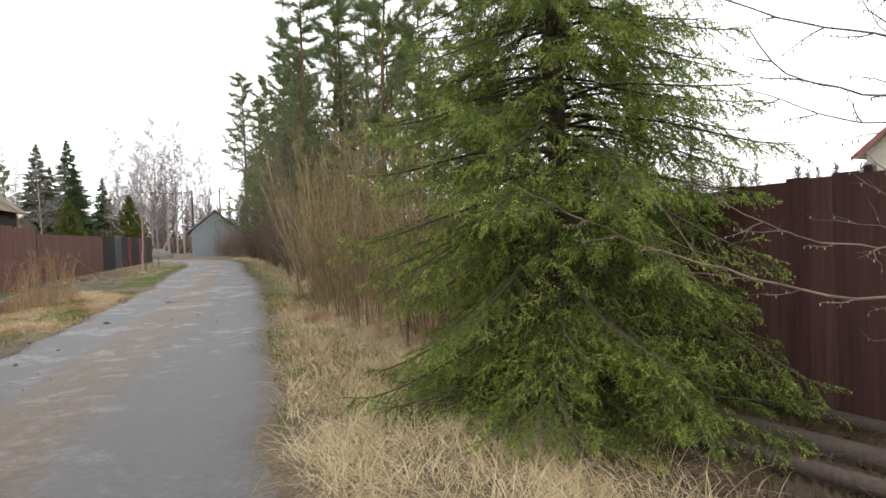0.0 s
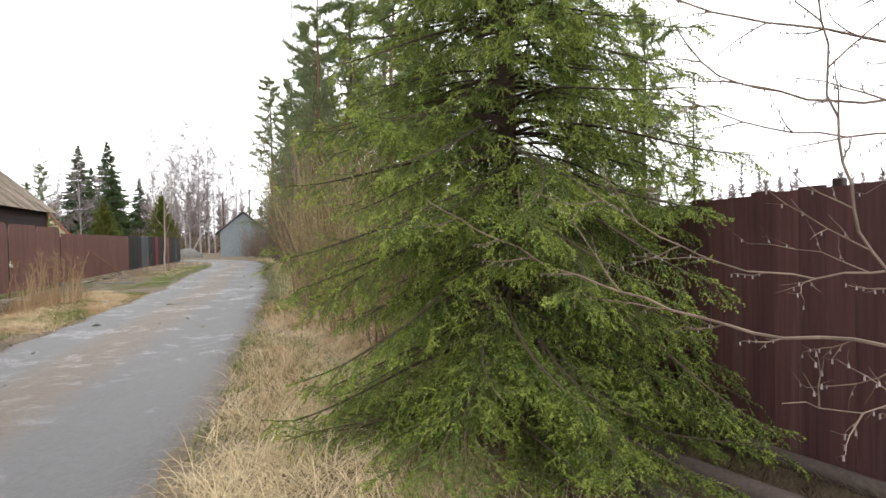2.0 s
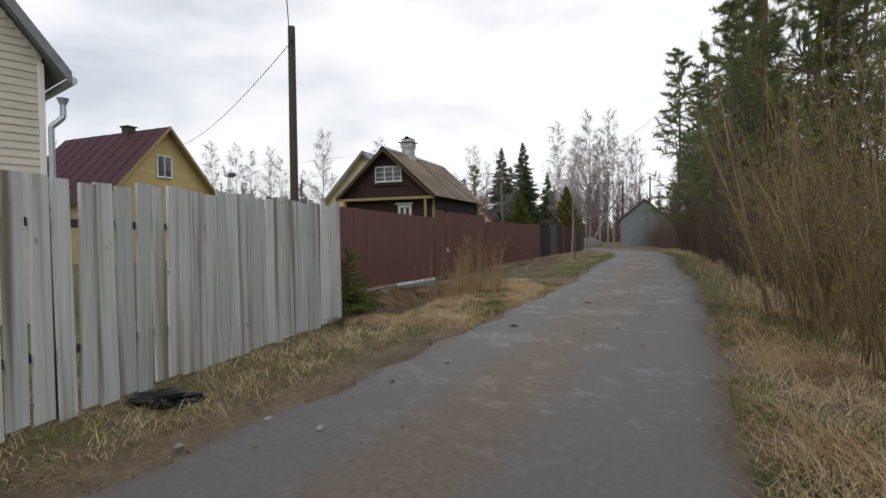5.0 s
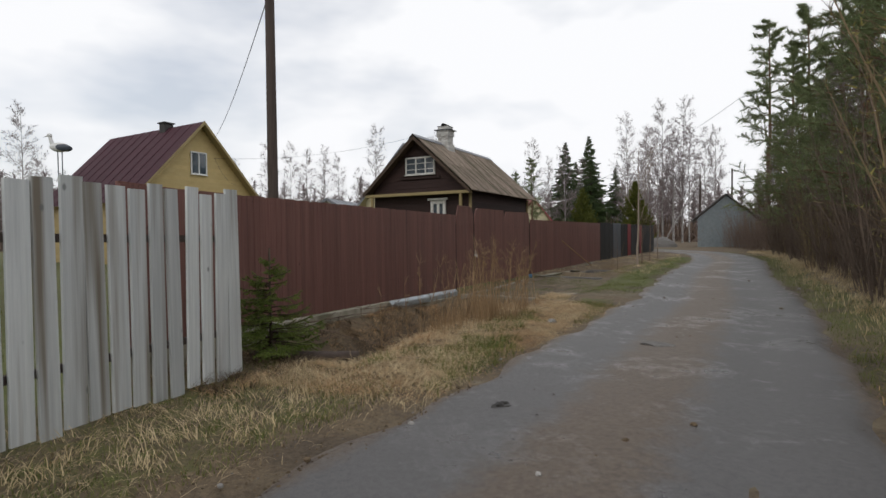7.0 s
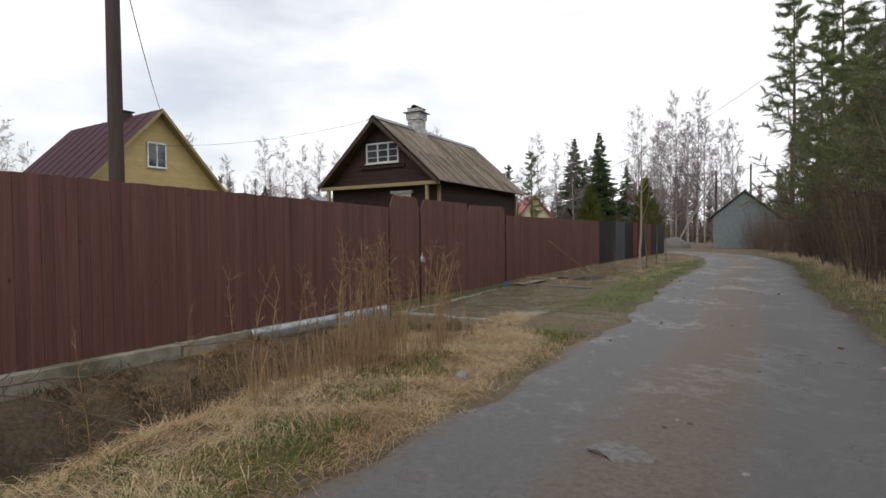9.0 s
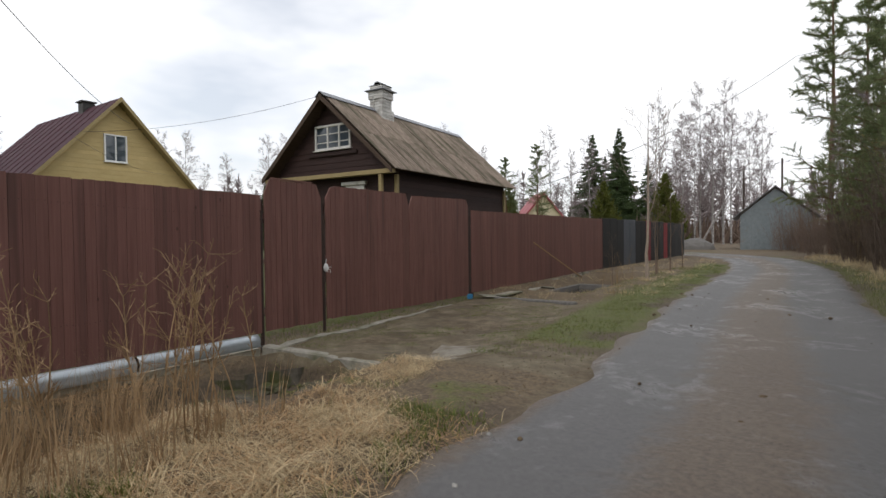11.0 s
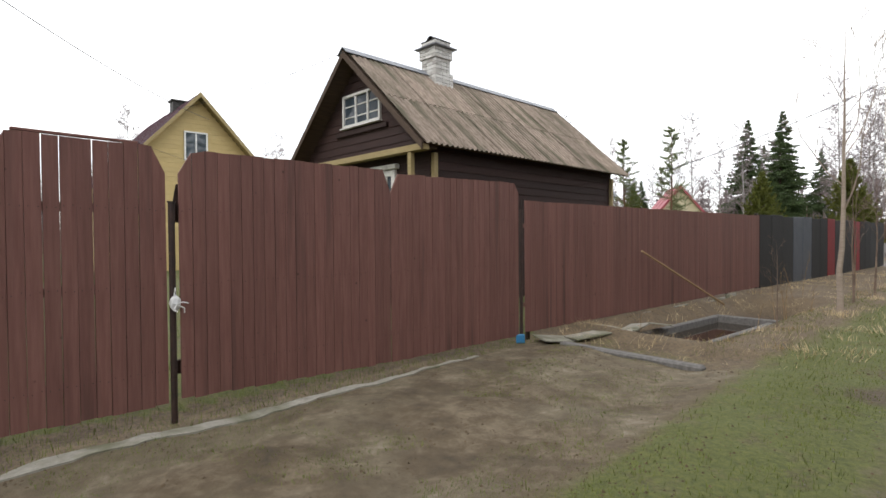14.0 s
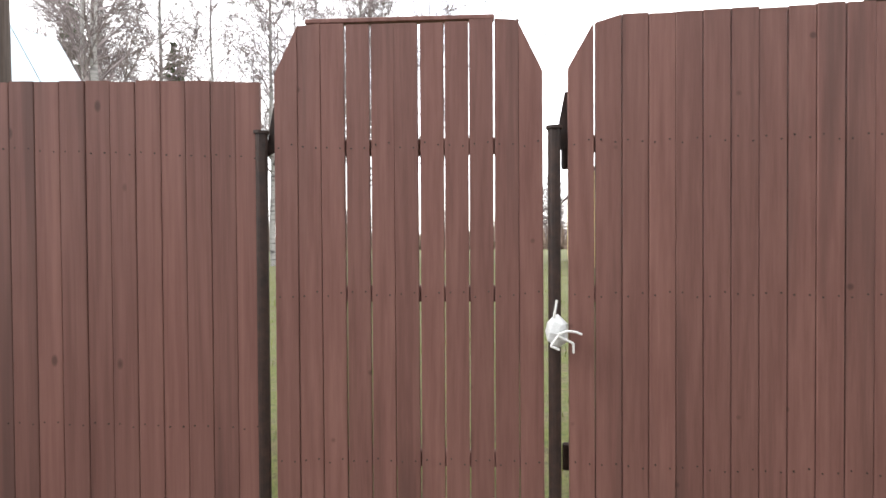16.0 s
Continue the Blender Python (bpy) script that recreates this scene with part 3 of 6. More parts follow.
def board_fence(name, a, b, label, material, pitch, z_low, z_high, gap=0.002, th=0.022, jitter=0.012, rails=(0.4, 1.55), group="", tilt=0.05, category="fence", post_every=2.4, side=-1, rng_seed=1):
    """Boards along the line a to b; the road side is local -y. z_low and z_high: heights at the two ends."""
    rng = random.Random(rng_seed)
    length, yaw = run(a, b)
    ob = thing(name, pose(a[0], a[1], 0, 0, 0, yaw), label, category, group)
    n = max(1, round(length / pitch))
    w = length / n
    kinds = []
    for k in range(4):
        kinds.append(board_mesh(w - gap * (0.6 + 0.35 * k if gap > 0.01 else 1.0), th))
        kinds[-1].materials.append(material)
    for i in range(n):
        f = (i + 0.5) / n
        z0 = z_low[0] + (z_low[1] - z_low[0]) * f + rng.uniform(-jitter, jitter)
        z1 = z_high[0] + (z_high[1] - z_high[0]) * f + rng.uniform(-jitter, jitter)
        child("board", kinds[rng.randrange(4)], ob, Matrix.Translation(((i + 0.5) * w, side * rng.uniform(0.000, 0.004), z0)) @ Matrix.Rotation(radians(rng.uniform(-tilt, tilt)), 4, "Y") @ Matrix.Diagonal((1, 1, z1 - z0, 1)))
    for z in rails:
        dz0, dz1 = z_low[0] + z, z_low[1] + z
        bm = bmesh.new()
        yr = -0.016 * side
        poly(bm, [(0, yr, dz0 - 0.03), (length, yr, dz1 - 0.03), (length, yr, dz1 + 0.03), (0, yr, dz0 + 0.03)], -0.04 * side)
        # White fence rails are coloured dark to stand in for shade behind the gaps.
        part("rail", bm, M_POLE if material is M_WHITE else material, ob)
        if material is M_BROWN:
            xs = [(i + 0.5 + o) * w for i in range(n) for o in (-0.27, 0.27)]
            nail_row(ob, xs, [dz0 + (dz1 - dz0) * x / length + rng.uniform(-0.008, 0.008) for x in xs])
    x = 0.15
    while x < length:
        part("post", boxed(x - 0.03, x + 0.03, min(-0.058 * side, -0.11 * side), max(-0.058 * side, -0.11 * side), -0.5, z_high[0] - 0.15), M_RUST, ob)
        x += post_every
    return ob


fence_a = board_fence("board_fence", A0, P1, "brown painted vertical board fence above a concrete plinth", M_BROWN, 0.105, (0.33, 0.01), (1.88, 1.88), jitter=0.006, group="brown fence along the lane")
fence_b = board_fence("board_fence", (BL[0] - 0.03, BL[1] + 0.08), FE, "brown painted board fence raised over a ditch", M_BROWN, 0.105, (-0.02, 0.05), (1.89, 1.89), jitter=0.006, group="brown fence along the lane", rng_seed=2)


def shaped_panel(name, a, b, label, tops, z0, gap, n, category, rng_seed, hinge=()):
    """A gate leaf of n boards whose top runs through tops, (share of width, height)."""
    rng = random.Random(rng_seed)
    length, yaw = run(a, b)
    ob = thing(name, pose(a[0], a[1], 0, 0, 0, yaw), label, category)
    w = length / n
    for i in range(n):
        hs = [np.interp(s / n, [t[0] for t in tops], [t[1] for t in tops]) + 0 for s in (i, i + 1)]
        zb = z0[0] + (z0[1] - z0[0]) * (i + 0.5) / n + rng.uniform(-0.008, 0.008)
        k = rng.uniform(-0.006, 0.006)
        me = board_mesh(w - gap, 0.022, hs[0] - zb + k, hs[1] - zb + k)
        me.materials.append(M_BROWN)
        child("board", me, ob, Matrix.Translation(((i + 0.5) * w, -rng.uniform(0, 0.003), zb)) @ Matrix.Rotation(radians(rng.uniform(-0.12, 0.12)), 4, "Y"))
    for z in (0.28, 0.98, 1.60):
        part("rail", boxed(0.01, length - 0.01, 0.013, 0.05, z - 0.035, z + 0.035), M_BROWN, ob)
        nail_row(ob, [(i + 0.5 + o) * w for i in range(n) for o in (-0.27, 0.27)], [z + rng.uniform(-0.012, 0.012) for i in range(2 * n)])
    for x in hinge:
        for z in (0.28, 1.56):
            part("hinge", boxed(x - 0.05, x + 0.05, 0.052, 0.07, z - 0.06, z + 0.06), M_RUST, ob, "rusty steel hinge plate")
    return ob


def lerp2(a, b, t):
    return (a[0] + (b[0] - a[0]) * t, a[1] + (b[1] - a[1]) * t)


wicket = shaped_panel("wicket_gate", lerp2(P1, P2, 0.045), lerp2(P1, P2, 0.965), "narrow brown board wicket gate, shut, with clipped top corners", ((0, 1.90), (0.095, 2.11), (0.905, 2.11), (1, 1.90)), (0.02, 0.0), 0.0045, 11, "gate", 5, (0.03,))
w_len, _ = run(lerp2(P1, P2, 0.045), lerp2(P1, P2, 0.965))
part("top_strip", boxed(0.14, w_len - 0.2, -0.012, 0.03, 2.115, 2.135, bevel=0.003), M_BROWN, wicket, "thin cap strip along the top")
leaf_1 = shaped_panel("gate_leaf", lerp2(P2, BL, 0.012), lerp2(P2, BL, 0.488), "brown board leaf of a closed double gate", ((0, 1.90), (0.055, 2.11), (0.955, 2.12), (1, 1.88)), (0.02, -0.04), 0.003, 21, "gate", 6, (0.03,))
leaf_2 = shaped_panel("gate_leaf", lerp2(P2, BL, 0.492), lerp2(P2, BL, 0.985), "brown board leaf of a closed double gate", ((0, 1.88), (0.045, 2.09), (0.955, 2.13), (1, 1.99)), (-0.04, -0.05), 0.003, 22, "gate", 7)
leaf_1["group"] = leaf_2["group"] = "double driveway gate"


def steel_post(p, top, label):
    ob = thing("gate_post", pose(p[0], p[1], 0, 0, 0, run(P1, P2)[1]), label, "post", "gate posts")
    part("pipe", rod(bmesh.new(), (0, 0.0, -0.4), (0, 0.0, top), 0.026, k=14), M_RUST, ob, smooth=False)
    part("cap", rod(bmesh.new(), (0, 0, top), (0, 0, top + 0.012), 0.033, k=14), M_RUST, ob)
    bm = bmesh.new()
    poly(bm, [(0.0, 0.03, top - 0.10), (0.07, 0.03, top - 0.06), (0.07, 0.03, top + 0.16), (0.05, 0.03, top + 0.16)], 0.004)
    part("bracket", bm, M_RUST, ob)
    return ob


steel_post(P1, 1.66, "dark rusty steel pipe gate post")
post_2 = steel_post(P2, 1.66, "dark steel pipe gate post with green lichen")
steel_post(BL, 1.75, "dark steel pipe gate post")
lock = thing("padlock_wrap", pose(P2[0], P2[1], -0.11, 0, 0, run(P1, P2)[1]), "padlock wrapped in clear plastic and tied with white string", "lock")
bm = bmesh.new()
bmesh.ops.create_icosphere(bm, subdivisions=2, radius=0.05, matrix=Matrix.Translation((0.0, -0.05, 0.94)) @ Matrix.Diagonal((0.9, 0.6, 1.35, 1)))
for v in bm.verts:
    v.co += Vector((noise.noise(v.co * 40), noise.noise(v.co * 40 + Vector((5, 0, 0))), noise.noise(v.co * 40 + Vector((0, 7, 0))))) * 0.014
part("bag", bm, M_WRAP, lock)
bm = bmesh.new()
loop = [(0.0, -0.085, 0.935), (0.035, -0.09, 0.95), (0.07, -0.085, 0.945), (0.095, -0.08, 0.935)]
for p, q in zip(loop[:-1], loop[1:]):
    rod(bm, p, q, 0.005, k=6)
for p, q in (((0, -0.085, 0.93), (-0.03, -0.09, 0.89)), ((-0.03, -0.09, 0.89), (0.005, -0.09, 0.875)), ((0.0, -0.085, 0.93), (0.06, -0.085, 0.90)), ((0.06, -0.085, 0.9), (0.062, -0.08, 0.86)), ((-0.012, -0.06, 1.0), (0.0, -0.06, 1.07))):
    rod(bm, p, q, 0.005, k=6)
part("string", bm, M_PVC, lock, "white string bow")

# plinth under the first stretch
pl_len, pl_yaw = run(A0, P1)
plinth = thing("fence_plinth", pose(A0[0], A0[1], 0, 0, 0, pl_yaw), "old stained concrete plinth under the brown fence", "plinth", kind="structure")
for i, (x0, x1) in enumerate(((0.0, 2.0), (2.02, 4.3), (4.33, 5.9), (5.93, 7.2), (7.22, 9.0))):
    t0, t1 = 0.31 - 0.035 * x0 - 0.01 * (i % 2), 0.31 - 0.035 * x1 - 0.01 * (i % 2)
    bm = bmesh.new()
    poly(bm, [(x0, -0.03 - 0.006 * i, -0.6), (x1, -0.03 - 0.006 * i, -0.6), (x1, -0.03 - 0.006 * i, t1 - (0.17 if x0 > 7 else 0)), (x0, -0.03 - 0.006 * i, t0 - (0.17 if x0 > 7 else 0))], 0.14)
    part("concrete_block", bm, M_CONC_P, plinth)
for x0, x1 in ((5.35, 7.25), (7.28, 8.98)):
    k = 16
    xs = np.linspace(x0, x1, k)
    prof = [(-0.034, 0.02), (-0.05, 0.0), (-0.075, -0.03), (-0.085, -0.07), (-0.075, -0.105), (-0.09, -0.145)]
    v = np.array([[x, py + 0.006 * math.sin(x * 9), 0.31 - 0.035 * x + pz] for x in xs for py, pz in prof])
    i = (np.arange(k - 1)[:, None] * 6 + np.arange(5)[None]).ravel()
    me = mesh_np("flashing", v, np.stack([i, i + 6, i + 7, i + 1], 1), M_ZINC, True)
    sol = child("flashing", me, plinth, None, "bent galvanised sheet skirting").modifiers.new("thick", "SOLIDIFY")
    sol.thickness = 0.002

# driveway kerb, slabs, culvert wall
dr_len, dr_yaw = run(P1, BL)
apron = thing("driveway_slab", pose(P1[0], P1[1], 0, 0, 0, dr_yaw), "worn concrete strip and slab at the gate", "slab", kind="structure")


def rough_slab(bm, outline, lift, thick, seed):
    base = apron.matrix_basis
    r = random.Random(seed)
    pts = []
    for (x0, y0), (x1, y1) in zip(outline, outline[1:] + outline[:1]):
        m = max(2, int(math.hypot(x1 - x0, y1 - y0) / 0.12))
        for i in range(m):
            pts.append((x0 + (x1 - x0) * i / m + r.uniform(-0.025, 0.025), y0 + (y1 - y0) * i / m + r.uniform(-0.025, 0.025)))
    high = []
    for x, y in pts:
        w = base @ Vector((x, y, 0))
        high.append((x, y, hgt(w.x, w.y) + lift))
    area = sum(a[0] * b[1] - b[0] * a[1] for a, b in zip(high, high[1:] + high[:1]))
    f = poly(bm, high if area > 0 else high[::-1], thick)
    bmesh.ops.triangulate(f, faces=[k for k in f.faces if len(k.verts) > 4])
    return f


part("kerb_strip", rough_slab(bmesh.new(), [(-0.05, -0.15), (-0.05, -0.30), (1.3, -0.33), (3.5, -0.25), (4.7, -0.22), (4.7, -0.17), (3.0, -0.17), (1.3, -0.17)], 0.014, 0.12, 1), M_CONC, apron, "broken concrete kerb strip")
part("slab", rough_slab(bmesh.new(), [(-0.05, -2.85), (0.35, -2.45), (1.15, -2.15), (1.1, -2.7), (0.75, -3.15), (0.25, -3.2)], 0.004, 0.08, 2), M_CONC_W, apron, "pale exposed concrete patch")
culvert = thing("culvert_wall", pose(-12.75, 14.35, 0, 0, 0, math.degrees(math.atan2(0.75, 1.75))), "crumbling concrete beam edging the ditch", "wall", "ditch beams")
part("beam", boxed(-0.1, 1.95, -0.07, 0.07, -0.42, -0.1, bevel=0.02), M_CONC, culvert)
culvert_2 = thing("culvert_wall", pose(-15.15, 20.15, 0, 0, 0, math.degrees(math.atan2(0.65, 1.75))), "concrete beam edging the water-filled ditch", "wall", "ditch beams")
part("beam", boxed(0, 1.95, -0.07, 0.07, -0.42, -0.10, bevel=0.025), M_MOUND, culvert_2)
basin = thing("ditch_lining", pose(BL[0], BL[1], 0, 0, 0, run(BL, FE)[1]), "corrugated sheets and concrete lining the ditch", "lining", kind="structure")
rng = random.Random(4)
for i in range(7):
    x = 3.2 + i * 0.62
    part("sheet", boxed(x, x + 0.58, -0.12, -0.085, -0.55, 0.0 + rng.uniform(-0.05, 0.04), bevel=0.01), M_CONC, basin)
for x0, x1, y in ((1.3, 4.6, -1.75), (1.6, 4.9, -0.72)):
    part("beam", boxed(x0, x1, y - 0.05, y + 0.05, -0.5, -0.17, bevel=0.02), M_MOUND, basin)
part("beam", boxed(4.85, 4.95, -1.8, -0.7, -0.5, -0.16, bevel=0.02), M_MOUND, basin)
for i in range(6):
    x, y = 0.35 + i * 0.42, -0.35 - 0.25 * (i % 3)
    slab = thing("broken_slab", pose(BL[0], BL[1], 0, 0, 0, run(BL, FE)[1]) @ pose(x, y, -0.1 + 0.035 * (i % 2), rng.uniform(-14, 10), rng.uniform(-12, 12), rng.uniform(-30, 30)), "broken piece of grey roofing sheet by the ditch", "debris", "broken sheets by the ditch")
    part("sheet", boxed(-0.3, 0.3, -0.17, 0.17, -0.012, 0.012, bevel=0.005), M_CONC, slab)
water = new("ditch_water", mesh_np("ditch_water", [(0.5, -2.1, 0), (5.6, -2.1, 0), (5.6, -0.2, 0), (0.5, -0.2, 0)], [(0, 1, 2, 3)], M_WATER))
water.matrix_basis = pose(BL[0], BL[1], -0.30, 0, 0, run(BL, FE)[1])
tagged(water, "dark still brown ditch water", "water", kind="structure")
water_a = new("ditch_water", mesh_np("ditch_water", [(1.0, -1.7, 0), (8.8, -1.7, 0), (8.8, -0.2, 0), (1.0, -0.2, 0)], [(0, 1, 2, 3)], M_WATER))
water_a.matrix_basis = pose(A0[0], A0[1], -0.66, 0, 0, pl_yaw)
tagged(water_a, "dark still ditch water below the fence", "water", kind="structure")
blue = thing("plastic_block", pose(BL[0] + 0.06, BL[1] - 0.05, -0.15, 0, 0, 66), "blue plastic offcut under the gate post", "debris")
part("block", boxed(-0.06, 0.06, -0.05, 0.05, 0, 0.12), M_BLUE, blue)
prop = thing("leaning_plank", pose(0, 0, 0), "pale batten leaning on the brown fence", "plank")
part("plank", rod(bmesh.new(), (-16.60, 22.78, 1.10), (-16.9, 25.1, -0.02), 0.022, k=6), M_REED, prop)

# white fence, dark panels, far side fence
board_fence("picket_fence", (-4.30, 1.35), (-8.12, 7.47), "weathered whitewashed vertical board fence with gaps", M_WHITE, 0.178, (0.10, 0.0), (1.70, 1.80), gap=0.028, th=0.025, jitter=0.035, tilt=0.9, rails=(0.45, 1.35), group="white board fence", rng_seed=3)
board_fence("picket_fence", (2.2, -9.2), (-4.22, 1.22), "weathered whitewashed vertical board fence with gaps", M_WHITE, 0.178, (0.05, 0.10), (1.72, 1.70), gap=0.028, th=0.025, jitter=0.035, tilt=0.9, rails=(0.45, 1.35), group="white board fence", rng_seed=4)
d_len, d_yaw = run(FE, BE)
dark = thing("panel_fence", pose(FE[0], FE[1], 0, 0, 0, d_yaw), "black board fence with slate grey and red panels", "fence")
x, i = 0.02, 0
while x < d_len:
    w = 0.9
    m_panel = M_GREYP if i in (3, 4) else M_RED if i in (7, 11) else M_BLACK
    part("panel", boxed(x, x + w - 0.03, -0.02, 0.02, 0.02, 1.92 + 0.02 * math.sin(i * 2.1), bevel=0.005), m_panel, dark)
    x, i = x + w, i + 1
for x in (0.0, 4.5, 9.0, d_len - 0.05):
    part("post", boxed(x - 0.04, x + 0.04, 0.03, 0.1, -0.4, 1.95), M_RUST, dark)
board_fence("board_fence", (6.3, -3.0), (2.36, 4.30), "tall dark weathered maroon board fence", M_BROWN_OLD, 0.155, (-0.08, -0.05), (1.80, 1.58), jitter=0.012, th=0.024, group="dark fence behind the spruce", rng_seed=8, side=1)
board_fence("board_fence", (2.42, 4.25), (-5.3, 22.0), "dark weathered board fence behind saplings", M_BROWN_OLD, 0.155, (-0.05, 0.0), (1.56, 1.78), jitter=0.012, th=0.024, group="dark fence behind the spruce", rng_seed=9, side=1)


# ---- houses ----
def window_unit(parent, x0, x1, y, z0, z1, bars, mat_f=M_PVC, border=0.07):
    """A window in a wall facing local -y: frame of four, bars, a pane and a sill."""
    win = new("window")
    win.parent = parent
    part("window_frame", boxed(x0, x0 + border, y - 0.05, y + 0.03, z0, z1, bevel=0.006), mat_f, win)
    part("window_frame", boxed(x1 - border, x1, y - 0.05, y + 0.03, z0, z1, bevel=0.006), mat_f, win)
    part("window_frame", boxed(x0 + border, x1 - border, y - 0.05, y + 0.03, z1 - border, z1, bevel=0.006), mat_f, win)
    part("window_frame", boxed(x0 + border, x1 - border, y - 0.05, y + 0.03, z0, z0 + border, bevel=0.006), mat_f, win)
    for s in bars:
        xm = x0 + (x1 - x0) * s
        part("bar", boxed(xm - border * 0.45, xm + border * 0.45, y - 0.04, y + 0.02, z0 + border, z1 - border, bevel=0.004), mat_f, win)
    part("pane", boxed(x0 + border, x1 - border, y - 0.005, y + 0.005, z0 + border, z1 - border, bevel=0), M_GLASS, win, "reflecting glass pane")
    part("sill", boxed(x0 - 0.04, x1 + 0.04, y - 0.10, y, z0 - 0.03, z0 - 0.002, bevel=0.005), mat_f, win)
    return win


def plank_wall(parent, x0, x1, y, z0, z1, material, pitch=0.16, axis="x", face=-1, clip=None):
    """Horizontal lapped planks on the face y (axis x) or x (axis y); clip gives the ends at a height."""
    z = z0
    while z < z1 - 0.01:
        a, b = (x0, x1) if clip is None else clip(z + pitch * 0.5)
        if b - a > 0.1:
            bm = bmesh.new()
            t = min(z + pitch, z1)
            o0, o1 = face * 0.022, face * 0.006
            quad = [(a, o0, z), (b, o0, z), (b, o1, t), (a, o1, t), (a, -face * 0.02, z), (b, -face * 0.02, z), (b, -face * 0.02, t), (a, -face * 0.02, t)]
            vs = [bm.verts.new((p[0], y + p[1], p[2]) if axis == "x" else (y + p[1], p[0], p[2])) for p in quad]
            for f in ((0, 1, 2, 3), (7, 6, 5, 4), (0, 4, 5, 1), (3, 2, 6, 7), (0, 3, 7, 4), (1, 5, 6, 2)):
                bm.faces.new([vs[i] for i in f])
            bmesh.ops.recalc_face_normals(bm, faces=bm.faces)
            part("plank", bm, material, parent)
        z += pitch


def wavy_sheet(w, length, waves, amp, material):
    """A corrugated sheet lying in x (across), y (down the slope)."""
    k = waves * 6 + 1
    xs = np.linspace(0, w, k)
    zs = amp * np.cos(xs / w * waves * 2 * np.pi)
    v = np.array([(x, y, z - d) for d in (0, 0.007) for y in (0, length) for x, z in zip(xs, zs)])
    i = np.arange(k - 1)
    top = np.stack([i, i + k, i + k + 1, i + 1], 1)
    bot = np.stack([i + 2 * k, i + 2 * k + 1, i + 3 * k + 1, i + 3 * k], 1)
    e0 = np.stack([i, i + 1, i + 2 * k + 1, i + 2 * k], 1)
    e1 = np.stack([i + k, i + 3 * k, i + 3 * k + 1, i + k + 1], 1)
    return mesh_np("roof_sheet", v, np.concatenate([top, bot, e0, e1]), material)


# corrugated sheets standing in the ditch before the driveway
for x, y, turn, w, h in ((-12.32, 13.30, 62, 0.62, 0.24), (-12.02, 13.84, 84, 1.0, 0.30)):
    sheet_up = thing("corrugated_sheet", pose(x, y, -0.56, 0, 0, turn) @ pose(0, 0, 0, 84, 0, 0), "mossy corrugated sheet standing in the ditch", "sheet", "ditch sheets")
    child("sheet", wavy_sheet(w, h, 5, 0.022, M_CONC_M), sheet_up)

beam_log = thing("log", pose(0, 0, 0), "old grey-brown timber lying at the ditch's edge", "log")
part("trunk", rod(bmesh.new(), (-8.75, 7.75, 0.02), (-8.05, 8.75, 0.0), 0.062, 0.055, k=12), M_POLE, beam_log, smooth=True)
for x, y, turn, n, r in ((-9.1, 8.9, 20, 2.0, 0.011), (-9.3, 9.2, 50, 1.6, 0.009), (-9.0, 8.6, 75, 1.2, 0.008), (-10.2, 10.4, 35, 1.7, 0.010), (-9.8, 9.7, 5, 1.3, 0.008)):
    stick = thing("fallen_branch", pose(x, y, 0.05, 0, 0, turn), "grey fallen branch lying across the ditch", "branch", "fallen branches")
    rb = np.random.default_rng(int(turn))
    twigs = []
    limbs(rb, (-n / 2, 0, 0.02), (1, 0, 0.06), n, r, 1, 7, twigs, 0.7, 0.3, 1, -0.01)
    child("stem_growth", mesh_np("stem_growth", *pack(twigs, 5), M_TWIG), stick)

# dark plank cottage
cot = thing("house", pose(-20.13, 17.99, 0, 0, 0, 24.2), "low dark brown plank cottage with weathered corrugated roof and white chimney", "house")
HW, EZ, RZ, LEN = 2.5, 3.08, 5.34, 7.75
slope_len = math.hypot(HW, RZ - EZ)
pitch_a = math.degrees(math.atan2(RZ - EZ, HW))
sheet_m = wavy_sheet(1.13, slope_len / 2 + 0.1, 8, 0.022, M_SLATE)
rng = random.Random(12)
for side in (1, -1):
    roof = new("roof_slope")
    roof.parent = cot
    roof["label"] = "weathered grey-brown corrugated roof slope"
    for c in range(7):
        for r in range(2):
            y0 = c * 1.105 + 0.01
            s0 = r * (slope_len / 2) - (0.05 if r else -0.02)
            along = Matrix.Translation((0, 0, RZ + 0.05)) @ Matrix.Rotation(radians(side * pitch_a), 4, "Y")
            turn = Matrix(((0, side, 0, side * s0), (1, 0, 0, y0), (0, 0, 1, (0.0 if r else 0.012) + 0.002 * (c % 2)), (0, 0, 0, 1)))
            child("roof_sheet", sheet_m, roof, along @ turn @ Matrix.Rotation(radians(rng.uniform(-0.4, 0.4)), 4, "Z"))
    bm = bmesh.new()
    poly(bm, [(0, 0.02, RZ), (side * HW * 0.985, 0.02, EZ + 0.02), (side * HW * 0.985, LEN - 0.02, EZ + 0.02), (0, LEN - 0.02, RZ)], 0.03 * side)
    part("sheathing", bm, M_UNDER, roof)
    bm = bmesh.new()
    poly(bm, [(0, 0.0, RZ + 0.02), (0, 0.0, RZ - 0.13), (side * (HW - 0.02), 0.0, EZ - 0.11), (side * (HW - 0.02), 0.0, EZ + 0.02)], 0.03 * -side)
    part("bargeboard", bm, M_UNDER, roof)
bm = bmesh.new()
for side in (1, -1):
    poly(bm, [(0, -0.04, RZ + 0.105), (side * 0.19, -0.04, RZ - 0.05), (side * 0.19, LEN + 0.05, RZ - 0.05), (0, LEN + 0.05, RZ + 0.105)], 0.012 * side)
part("ridge_cap", bm, M_ROOFG, cot, "grey sheet ridge cap")


